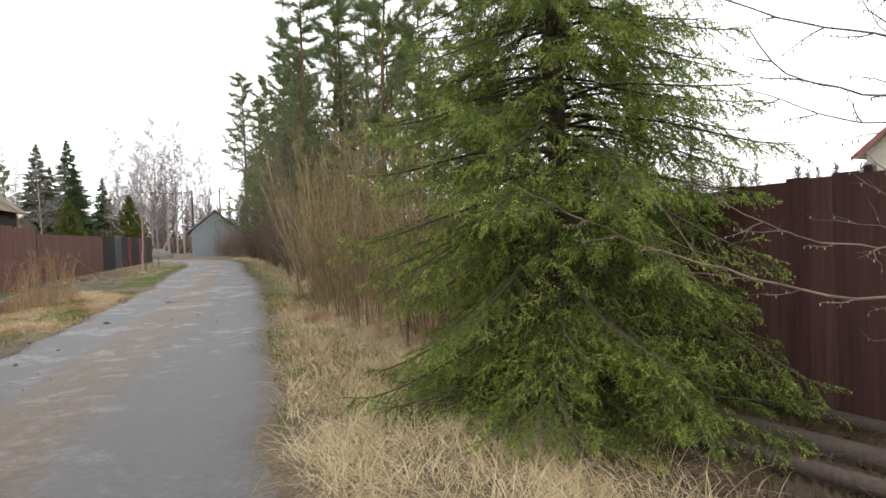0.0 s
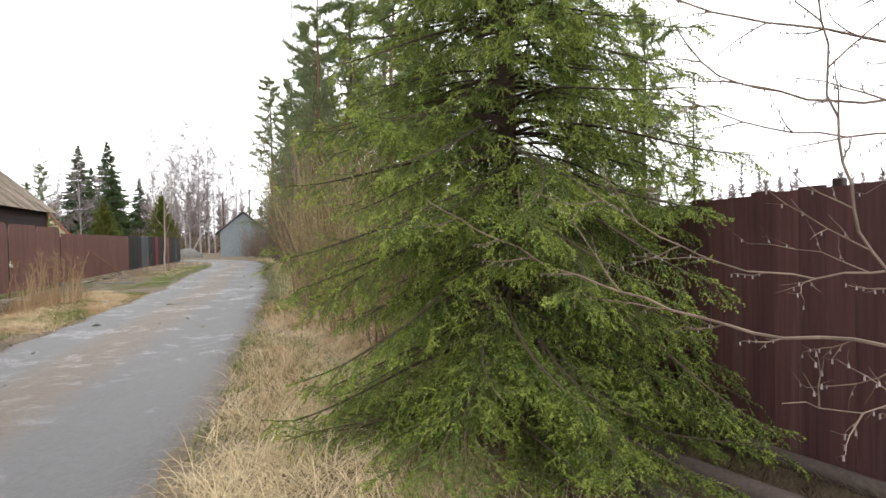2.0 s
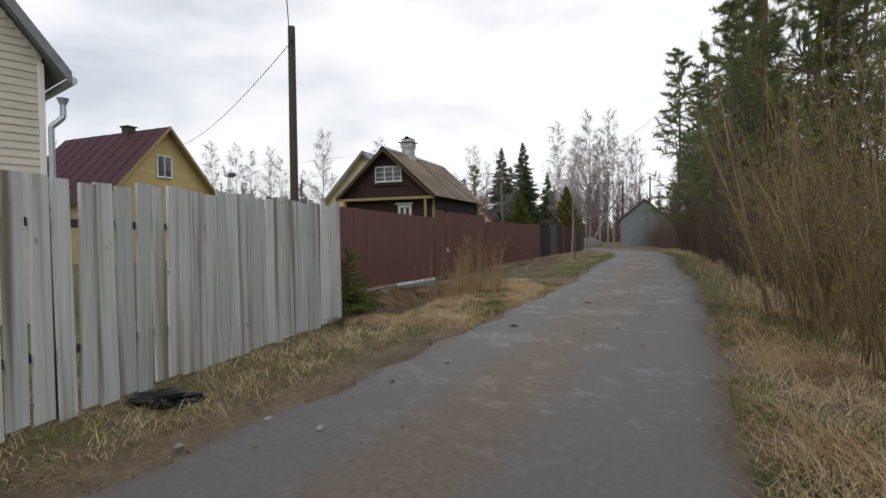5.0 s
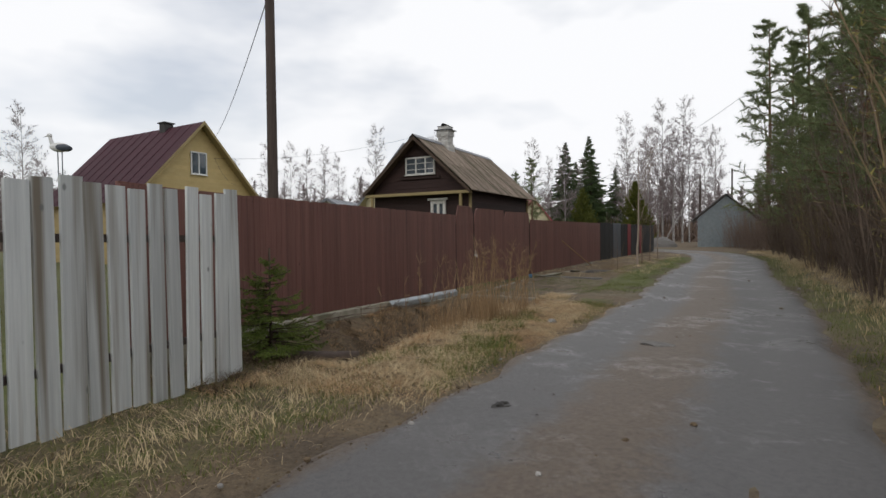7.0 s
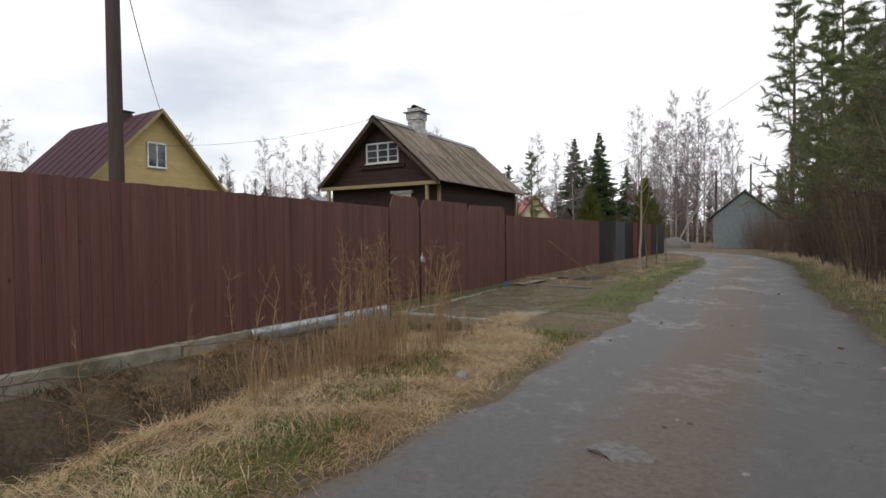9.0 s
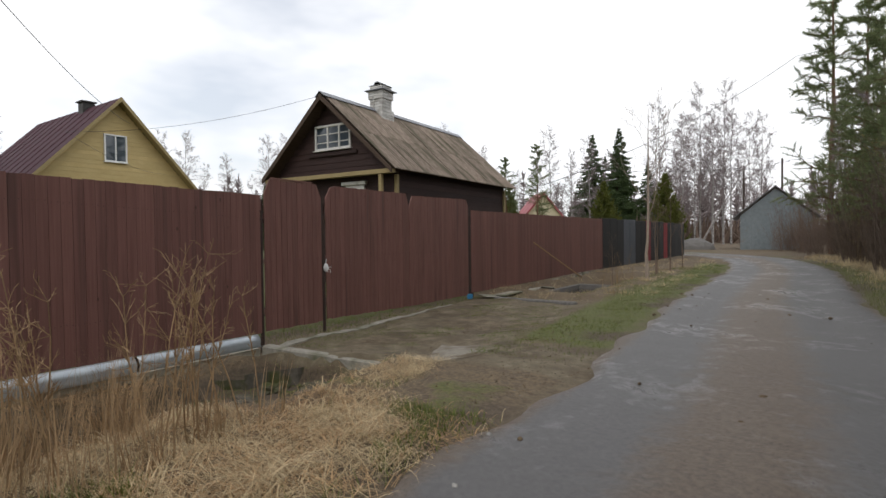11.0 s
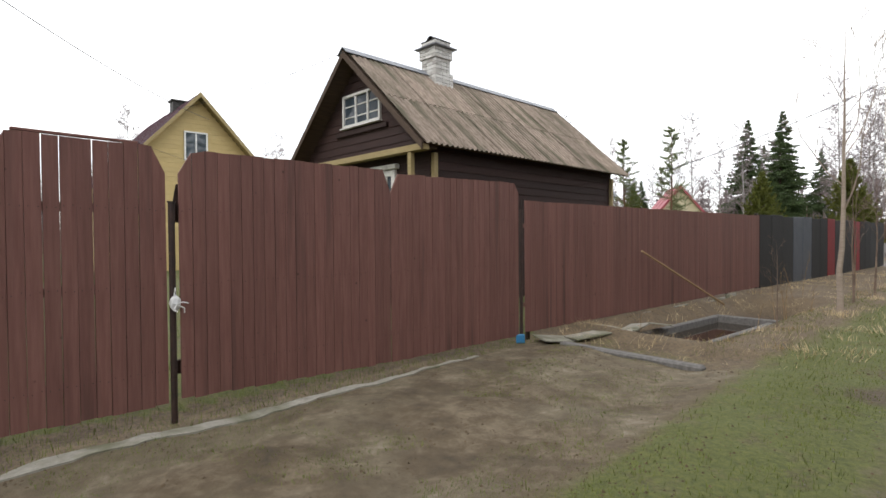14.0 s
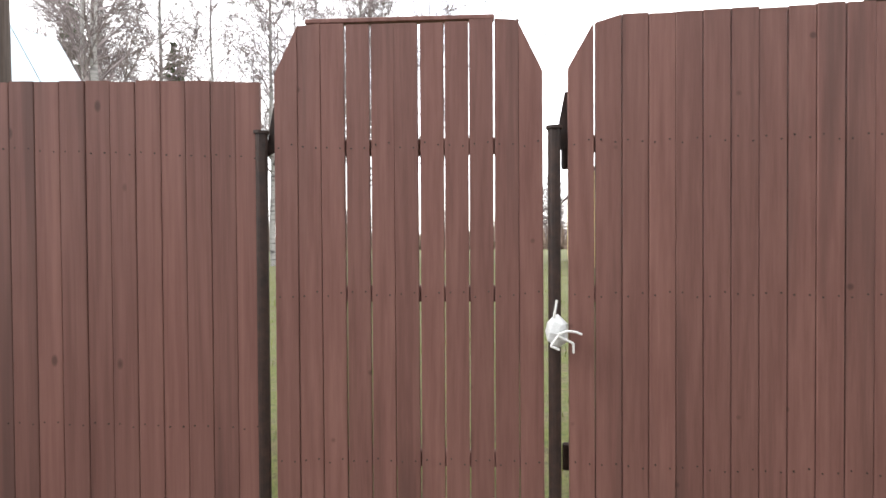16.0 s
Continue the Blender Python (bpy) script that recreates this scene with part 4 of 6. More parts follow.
def gable_ends(z):
    k = (RZ - 0.06 - z) / (RZ - EZ) * HW
    return (-min(k, 2.2), min(k, 2.2))


bm = bmesh.new()
poly(bm, [(-2.2, 0.45, 0), (2.2, 0.45, 0), (2.2, 0.45, 3.3), (0, 0.45, RZ - 0.08), (-2.2, 0.45, 3.3)], 0.12)
part("wall", bm, M_DARKWOOD, cot)
part("wall", boxed(2.08, 2.2, 0.57, LEN - 0.5, 0, 3.25, bevel=0), M_DARKWOOD, cot)
part("wall", boxed(-2.2, -2.08, 0.57, LEN - 0.5, 0, 3.25, bevel=0), M_DARKWOOD, cot)
bm = bmesh.new()
poly(bm, [(2.2, LEN - 0.38, 0), (-2.2, LEN - 0.38, 0), (-2.2, LEN - 0.38, 3.3), (0, LEN - 0.38, RZ - 0.08), (2.2, LEN - 0.38, 3.3)], 0.12)
part("wall", bm, M_DARKWOOD, cot)
front = new("front_cladding")
front.parent = cot
plank_wall(front, -2.2, 2.2, 0.45, 0.3, 3.0, M_DARKWOOD, 0.17)
plank_wall(front, -2.2, 2.2, 0.42, 3.12, RZ - 0.15, M_DARKWOOD, 0.17, clip=gable_ends)
side_c = new("side_cladding")
side_c.parent = cot
plank_wall(side_c, 0.5, LEN - 0.4, 2.2, 0.3, 3.1, M_DARKWOOD, 0.17, axis="y", face=1)
part("porch_beam", boxed(-2.42, 2.45, 0.04, 0.20, 2.98, 3.10), M_TRIM, cot, "ochre cornice beam under the gable")
part("porch_soffit", boxed(-2.3, 2.4, 0.20, 0.45, 3.02, 3.07), M_UNDER, cot)
for x, y in ((2.02, 0.12), (2.24, 0.52), (-2.1, 0.12), (2.24, LEN - 0.45)):
    part("corner_post", boxed(x - 0.05, x + 0.05, y - 0.05, y + 0.05, 0, 2.985), M_TRIM, cot, "ochre painted post")
part("gable_ledge", boxed(-0.85, 1.0, 0.34, 0.42, 3.66, 3.76), M_DARKWOOD, cot)
window_unit(cot, -0.60, 0.77, 0.40, 3.84, 4.56, (0.36, 0.68), M_WPAINT, 0.06)
for z in (4.06, 4.3):
    part("glazing_bar", boxed(-0.54, 0.71, 0.375, 0.395, z - 0.012, z + 0.012, bevel=0), M_WPAINT, cot)
lw = window_unit(cot, 0.55, 1.22, 0.42, 1.75, 2.76, (0.5,), M_WPAINT, 0.12)
part("window_head", boxed(0.45, 1.32, 0.30, 0.42, 2.77, 2.86), M_WPAINT, lw)
# whitewashed brick chimney in courses
chim = new("chimney")
chim.parent = cot
chim.matrix_basis = Matrix.Translation((0.10, 2.62, 0))
chim["label"] = "whitewashed brick chimney with stepped head"


def course(z, h, half):
    q = new("brick_course")
    q.parent = chim
    n = 2
    for s in range(4):
        m = Matrix.Rotation(s * math.pi / 2, 4, "Z")
        for j in range(n):
            a = -half + j * (2 * half - 0.12) / n
            me = boxed(a, a + (2 * half - 0.12) / n - 0.006, -half, -half + 0.12, z, z + h - 0.008, bevel=0.004)
            me.transform(m)
            part("brick", me, M_BRICKW, q)


z = 4.95
for i in range(12):
    half = 0.30 if i < 5 else 0.25 if i < 9 else 0.29
    course(z, 0.085, half)
    z += 0.085
part("head_slab", boxed(-0.38, 0.38, -0.38, 0.38, z, z + 0.03), M_ROOFG, chim, "projecting sheet metal collar")
for i in range(2):
    course(z + 0.032 + i * 0.07, 0.07, 0.25)
part("flue", boxed(-0.23, 0.23, -0.23, 0.23, 4.9, z + 0.12, bevel=0), M_SOOT, chim)
bm = bmesh.new()
for i in range(8):
    a0, a1 = math.pi * i / 8, math.pi * (i + 1) / 8
    poly(bm, [(0.13 * math.cos(a0), -0.2, z + 0.18 + 0.13 * math.sin(a0)), (0.13 * math.cos(a0), 0.2, z + 0.18 + 0.13 * math.sin(a0)), (0.13 * math.cos(a1), 0.2, z + 0.18 + 0.13 * math.sin(a1)), (0.13 * math.cos(a1), -0.2, z + 0.18 + 0.13 * math.sin(a1))], 0.015)
part("cowl", bm, M_SOOT, chim, "half-round sooty metal cowl")
part("cap_plate", boxed(-0.27, 0.27, -0.27, 0.27, z + 0.172, z + 0.19), M_SOOT, chim)


def sided_house(name, m, label, half, eave, ridge, length, wall_m, roof_m, over=0.45, plank=0.2, sheet_w=1.0, windows=(), trim=None, wall_planks=("front",)):
    """A gabled house; its gable faces local -y, ridge along y."""
    ob = thing(name, m, label, "house")
    iw = half - over
    rise = (ridge - eave) / half
    wz = eave + over * rise - 0.05
    bm = bmesh.new()
    poly(bm, [(-iw, over, 0), (iw, over, 0), (iw, over, wz), (0, over, ridge - 0.1), (-iw, over, wz)], 0.15)
    part("wall", bm, wall_m, ob)
    bm = bmesh.new()
    poly(bm, [(iw, length - over, 0), (-iw, length - over, 0), (-iw, length - over, wz), (0, length - over, ridge - 0.1), (iw, length - over, wz)], 0.15)
    part("wall", bm, wall_m, ob)
    for s in (1, -1):
        part("wall", boxed(min(s * iw, s * (iw - 0.15)), max(s * iw, s * (iw - 0.15)), over + 0.15, length - over - 0.15, 0, wz, bevel=0), wall_m, ob)
        clad = new("side_cladding")
        clad.parent = ob
        plank_wall(clad, over, length - over, s * iw, 0.3, wz, wall_m, plank, axis="y", face=s)
        roof = new("roof_slope")
        roof.parent = ob
        n = max(1, round(length / sheet_w))
        w = length / n
        for i in range(n):
            bm = bmesh.new()
            poly(bm, [(0, i * w, ridge + 0.06), (s * half, i * w, eave + 0.06), (s * half, (i + 1) * w - 0.01, eave + 0.06), (0, (i + 1) * w - 0.01, ridge + 0.06)], 0.03 * s)
            part("roof_sheet", bm, roof_m, roof)
            bm = bmesh.new()
            poly(bm, [(0, i * w, ridge + 0.09), (s * half, i * w, eave + 0.09), (s * half, i * w + 0.035, eave + 0.09), (0, i * w + 0.035, ridge + 0.09)], 0.028 * s)
            part("seam", bm, roof_m, roof)
        bm = bmesh.new()
        poly(bm, [(0, -0.03, ridge + 0.08), (0, -0.03, ridge - 0.14), (s * (half + 0.01), -0.03, eave - 0.12), (s * (half + 0.01), -0.03, eave + 0.08)], 0.03 * -s)
        part("bargeboard", bm, trim or roof_m, roof)
        bm = bmesh.new()
        poly(bm, [(0, 0.02, ridge + 0.02), (s * half, 0.02, eave + 0.02), (s * half, length, eave + 0.02), (0, length, ridge + 0.02)], 0.02 * s)
        part("soffit", bm, trim or wall_m, roof)
    clad = new("front_cladding")
    clad.parent = ob
    plank_wall(clad, -iw, iw, over, 0.3, ridge - 0.3, wall_m, plank, clip=lambda z: (-min(iw, (ridge - 0.1 - z) / rise), min(iw, (ridge - 0.1 - z) / rise)))
    for x0, x1, z0, z1, bars in windows:
        window_unit(ob, x0, x1, over - 0.05, z0, z1, bars)
    return ob


yel = sided_house("house", pose(-35.64, 14.05, 0, 0, 0, 111.7), "yellow sided house with a maroon metal roof", 4.4, 3.3, 8.12, 10.0, M_YELLOW, M_ROOFP, over=0.5, plank=0.21, windows=((-0.62, 0.42, 5.10, 6.43, (0.5,)),), trim=M_TRIM)
part("chimney", boxed(-0.28, 0.28, 3.4, 3.95, 7.0, 8.45), M_SOOT, yel, "dark chimney with a cap")
part("chimney_cap", boxed(-0.36, 0.36, 3.3, 4.05, 8.45, 8.52), M_SOOT, yel)
sided_house("house", pose(-29.6, 23.9, 0, 0, 0, 24.2), "cream sided house with grey roof behind the dark cottage", 3.6, 3.2, 6.95, 8, M_CREAM, M_ROOFG, windows=((0.3, 1.3, 4.6, 5.7, (0.5,)),))
sided_house("house", pose(-36.6, 43.2, 0, 0, 0, 62), "small pale house with a red roof among trees", 1.9, 2.5, 4.75, 3.2, M_CREAM, M_ROOFR, over=0.25)
sided_house("house", pose(21.2, 24.5, 0, 0, 0, -62), "house with red metal roof beyond the dark fence", 2.4, 4.4, 6.4, 7, M_PALE, M_ROOFR)
shed_far = sided_house("house", pose(-41.5, 24.5, 0, 0, 0, 40), "grey roofed low house beyond the cottage", 2.6, 2.9, 4.4, 8, M_PALE, M_ROOFG)
neigh = sided_house("house", pose(-11.02, 3.05, 0, 0, 0, 96), "pale beige sided house with pale blue-grey metal roof and downpipe", 1.55, 3.85, 5.85, 6.9, M_PALE, M_ROOFB, over=0.3, plank=0.12, trim=M_ROOFG)
part("corner_board", boxed(1.20, 1.28, 0.24, 0.34, 0, 4.05), M_PVC, neigh, "white corner board")
bm = bmesh.new()
rod(bm, (1.50, 0.2, 3.55), (1.50, 0.2, 3.45), 0.09, 0.05)
rod(bm, (1.50, 0.2, 3.45), (1.50, 0.2, 3.25), 0.045)
rod(bm, (1.50, 0.2, 3.25), (1.34, 0.22, 3.08), 0.045)
rod(bm, (1.34, 0.22, 3.08), (1.34, 0.22, 0.2), 0.045)
part("downpipe", bm, M_ZINC, neigh, "galvanised downpipe with hopper")
rod_g = bmesh.new()
rod(rod_g, (1.58, -0.05, 3.80), (1.58, 6.9, 3.80), 0.06)
part("gutter", rod_g, M_ZINC, neigh)

# grey shed at the bend
gar = thing("shed", pose(-25.0, 56.2, 0, 0, 0, 24), "pale blue-grey metal shed with a pitched roof", "shed")
bm = bmesh.new()
poly(bm, [(-2.35, 0.3, 0), (2.35, 0.3, 0), (2.35, 0.3, 2.7), (0, 0.3, 4.75), (-2.35, 0.3, 2.7)], 0.1)
part("wall", bm, M_GARAGE, gar)
for s in (1, -1):
    part("wall", boxed(min(s * 2.35, s * 2.25), max(s * 2.35, s * 2.25), 0.4, 6.5, 0, 2.7, bevel=0), M_GARAGE, gar)
    bm = bmesh.new()
    poly(bm, [(0, 0, 4.95), (s * 2.95, 0, 2.45), (s * 2.95, 6.8, 2.45), (0, 6.8, 4.95)], 0.035 * s)
    part("roof", bm, M_ROOFG, gar, "grey sheet roof slope")
for i in range(9):
    x = -2.1 + i * 0.52
    part("batten", boxed(x, x + 0.03, 0.275, 0.297, 0, 2.7 + (2.35 - abs(x)) * 0.87 - 0.05, bevel=0), M_GARAGE, gar)
bm = bmesh.new()
bmesh.ops.create_uvsphere(bm, u_segments=20, v_segments=10, radius=1.0, matrix=Matrix.Diagonal((1.7, 1.2, 0.95, 1)))
for v in bm.verts:
    v.co += Vector((0, 0, 0.15)) * noise.noise(v.co * 2)
heap = thing("gravel_heap", pose(-30.5, 54.5, 0), "heap of grey gravel beside the shed", "heap")
part("heap", bm, M_MOUND, heap)


# ---- poles and cables ----
def utility_pole(x, y, h, r, label, arm):
    ob = thing("utility_pole", pose(x, y, hgt(x, y)), label, "pole", "utility poles")
    part("pole", rod(bmesh.new(), (0, 0, -0.3), (0.03, 0, h), r, r * 0.8, k=14), M_POLE, ob)
    part("crossarm", rod(bmesh.new(), (-arm * 0.9, arm * 0.4, h - 0.42), (arm * 0.9, -arm * 0.4, h - 0.42), 0.02, k=6), M_RUST, ob)
    for s in (-1, 1):
        bm = bmesh.new()
        rod(bm, (s * arm * 0.9, -s * arm * 0.4, h - 0.42), (s * arm * 0.9, -s * arm * 0.4, h - 0.34), 0.02, 0.03)
        part("insulator", bm, M_SOOT, ob)
    return ob


utility_pole(-13.86, 9.95, 6.83, 0.118, "weathered dark timber utility pole behind the fence", 0.26)
utility_pole(-30.4, 69.9, 8.7, 0.11, "distant timber utility pole", 0.9)
utility_pole(-33.4, 68.5, 8.2, 0.11, "distant timber utility pole", 0.9)


def cable(points, sag, r, label):
    pts = []
    for a, b in zip(points[:-1], points[1:]):
        for i in range(15):
            t = i / 15
            p = Vector(a).lerp(Vector(b), t)
            p.z -= sag * 4 * t * (1 - t)
            pts.append(p)
    pts.append(Vector(points[-1]))
    cu = bpy.data.curves.new("cable", "CURVE")
    cu.dimensions, cu.bevel_depth, cu.bevel_resolution = "3D", r, 1
    sp = cu.splines.new("POLY")
    sp.points.add(len(pts) - 1)
    for q, p in zip(sp.points, pts):
        q.co = (*p, 1)
    cu.materials.append(M_WIRE)
    tagged(new("cable", cu), label, "cable", "overhead cables")


cable([(-13.82, 9.9, 6.4), (-35.8, 14.4, 7.0)], 0.5, 0.010, "sagging black service cable")
cable([(-13.82, 9.9, 6.4), (-0.9, 2.0, 10.5), (8, -4, 10.5)], 0.1, 0.012, "black overhead cable across the lane")
cable([(-20.0, 18.0, 5.3), (-26.0, 12.0, 4.7), (-36.5, 16, 4.7)], 0.3, 0.005, "thin cable to the cottage gable")
cable([(3.0, -6, 7.9), (-6.2, 20, 7.9), (-16, 46, 10)], 0.1, 0.012, "black overhead cable along the lane")
cable([(-20.6, 27.0, 3.2), (-17.0, 40, 9.5), (-5, 44, 12)], 0.5, 0.012, "thin black overhead cable by the cottage")
cable([(-50, 60, 9.5), (-33.4, 68.5, 8.0), (-30.4, 69.9, 8.5), (-20, 66, 9)], 0.5, 0.02, "thin black distant overhead cable")

# stork ornament: plain shapes
stork = bmesh.new()
bmesh.ops.create_uvsphere(stork, u_segments=14, v_segments=8, radius=0.09, matrix=Matrix.Translation((0, 0, 2.23)) @ Matrix.Diagonal((1.35, 0.7, 0.75, 1)))
rod(stork, (-0.08, 0, 2.25), (-0.11, 0, 2.37), 0.03, 0.02)
bmesh.ops.create_uvsphere(stork, u_segments=10, v_segments=6, radius=0.032, matrix=Matrix.Translation((-0.112, 0, 2.385)))
rod(stork, (-0.12, 0, 2.385), (-0.19, 0, 2.355), 0.012, 0.003)
white_n = len(stork.faces)
for sy in (-1, 1):
    bmesh.ops.create_uvsphere(stork, u_segments=12, v_segments=8, radius=0.08, matrix=Matrix.Translation((0.045, sy * 0.045, 2.225)) @ Matrix.Diagonal((1.2, 0.35, 0.6, 1)))
    rod(stork, (sy * 0.02, sy * 0.02, 2.2), (sy * 0.02, sy * 0.02, -1.05), 0.007)
stork.faces.ensure_lookup_table()
for f in stork.faces[white_n:]:
    f.material_index = 1
me = bpy.data.meshes.new("bird_ornament")
stork.to_mesh(me)
stork.free()
me.materials.append(M_STORKW)
me.materials.append(M_GREYP)
orn = tagged(new("bird_ornament", me), "white and grey long-legged bird ornament behind the fence", "ornament")
orn.matrix_basis = pose(-8.85, 6.07, 0.714, 0, 0, 75) @ Matrix.Scale(0.68, 4)


# ---- trees ----
def spruce(name, H, R, seed, label, needle, width, per_m, whorl, nbr, twig_step, material, power=0.75, low=0.12, trunk_r=0.09, droop=0.35, twig_k=0.42, fingers=0):
    """Whorls of drooping branches, each with side twigs, each twig clad in needles."""
    rng = np.random.default_rng(seed)
    ob = thing(name, pose(0, 0, 0), label, "tree")
    p0, p1, ra, rb, t0, t1 = [], [], [], [], [], []
    z = low
    while z < H - 0.15:
        L0 = R * (1 - z / H) ** power
        for j in range(nbr):
            a = rng.uniform(0, 2 * np.pi)
            L = L0 * rng.uniform(0.55, 1.08)
            zz = z + rng.uniform(-0.5, 0.5) * whorl * (2.4 if fingers else 1)
            n = max(4, int(L / twig_step))
            s = np.linspace(0, 1, n + 1)
            up = rng.uniform(-0.05, 0.28)
            r = s * L
            zc = zz + L * (up * s - (droop + 0.25 * (1 - z / H)) * s ** 2 + 0.24 * s ** 4)
            zc = np.maximum(zc, 0.10 + 0.1 * rng.random())
            wig = a + 0.18 * np.sin(s * 3 + rng.uniform(0, 6)) * s
            P = np.stack([np.cos(wig) * r, np.sin(wig) * r, zc], 1)
            p0.append(P[:-1]); p1.append(P[1:])
            ra.append(0.004 + 0.010 * L * (1 - s[:-1])); rb.append(0.004 + 0.010 * L * (1 - s[1:]))
            t0.append(P[int(n * 0.3):-1]); t1.append(P[int(n * 0.3) + 1:])
            d = unit(P[1:] - P[:-1])
            side = np.stack([-d[:, 1], d[:, 0], np.zeros(n)], 1)
            for sg in (-1, 1):
                k0 = max(1, int(n * 0.22))
                q0 = P[k0:-1] + d[k0:] * rng.uniform(0, 0.03, (n - k0, 1))
                ln = (L * twig_k * (1.08 - s[k0:-1]) ** 0.8 * rng.uniform(0.55, 1.15, n - k0) * np.minimum(1, 0.35 + 2.2 * s[k0:-1]))[:, None]
                q1 = q0 + unit(side[k0:] * sg * 0.85 + d[k0:] * rng.uniform(0.45, 0.9, (n - k0, 1)) + np.array([0, 0, -1.0]) * rng.uniform(-0.5 if fingers else 0.0, 1.1 if fingers else 0.55, (n - k0, 1))) * ln
                q1[:, 2] = np.maximum(q1[:, 2], 0.03)
                t0.append(q0); t1.append(q1)
                for fr in ((0.2, 0.42, 0.62, 0.84) if fingers else (0.45, 0.75)):
                    for sg2 in (-1, 1):
                        b0 = q0 + (q1 - q0) * fr
                        bd = unit(d[k0:] * 0.8 + side[k0:] * sg2 * 0.5 + np.array([0, 0, -1.0]) * rng.uniform(-0.5 if fingers else 0.1, 1.9 if fingers else 0.7, (n - k0, 1)))
                        b1 = b0 + bd * (np.clip(ln * 0.6, 0.09, 0.17) if fingers else ln * 0.42) * rng.uniform(0.5, 1.2, (n - k0, 1))
                        t0.append(b0); t1.append(b1)
        z += whorl
    T0, T1 = np.concatenate(t0), np.concatenate(t1)
    ln = np.linalg.norm(T1 - T0, axis=1)
    cnt = np.maximum(13 if fingers else 2, (ln * per_m + rng.random(len(ln))).astype(int))
    idx = np.repeat(np.arange(len(ln)), cnt)
    f = rng.random(len(idx))[:, None]
    d = unit(T1 - T0)[idx]
    base = T0[idx] + (T1 - T0)[idx] * f
    out = unit(np.cross(d, rng.normal(size=d.shape)))
    tip = base + (d * 0.75 + out * 0.75) * (needle * rng.uniform(0.7, 1.2, len(idx)))[:, None]
    child("foliage", mesh_np("foliage", *slivers(base, tip, width, rng), material), ob)
    w = join(prisms(np.concatenate(p0), np.concatenate(p1), np.concatenate(ra), np.concatenate(rb), 4), prisms(T0[:len(T0):3], T1[:len(T0):3], 0.0013, 0.0008, 3)) if needle < 0.05 else prisms(np.concatenate(p0), np.concatenate(p1), np.concatenate(ra) * 1.4, np.concatenate(rb) * 1.4, 3)
    child("branching", mesh_np("branching", *w, M_BARK_S), ob)
    part("trunk", rod(bmesh.new(), (0, 0, -0.15), (0, 0, H), trunk_r, 0.01, k=12), M_BARK_S, ob, smooth=True)
    return ob


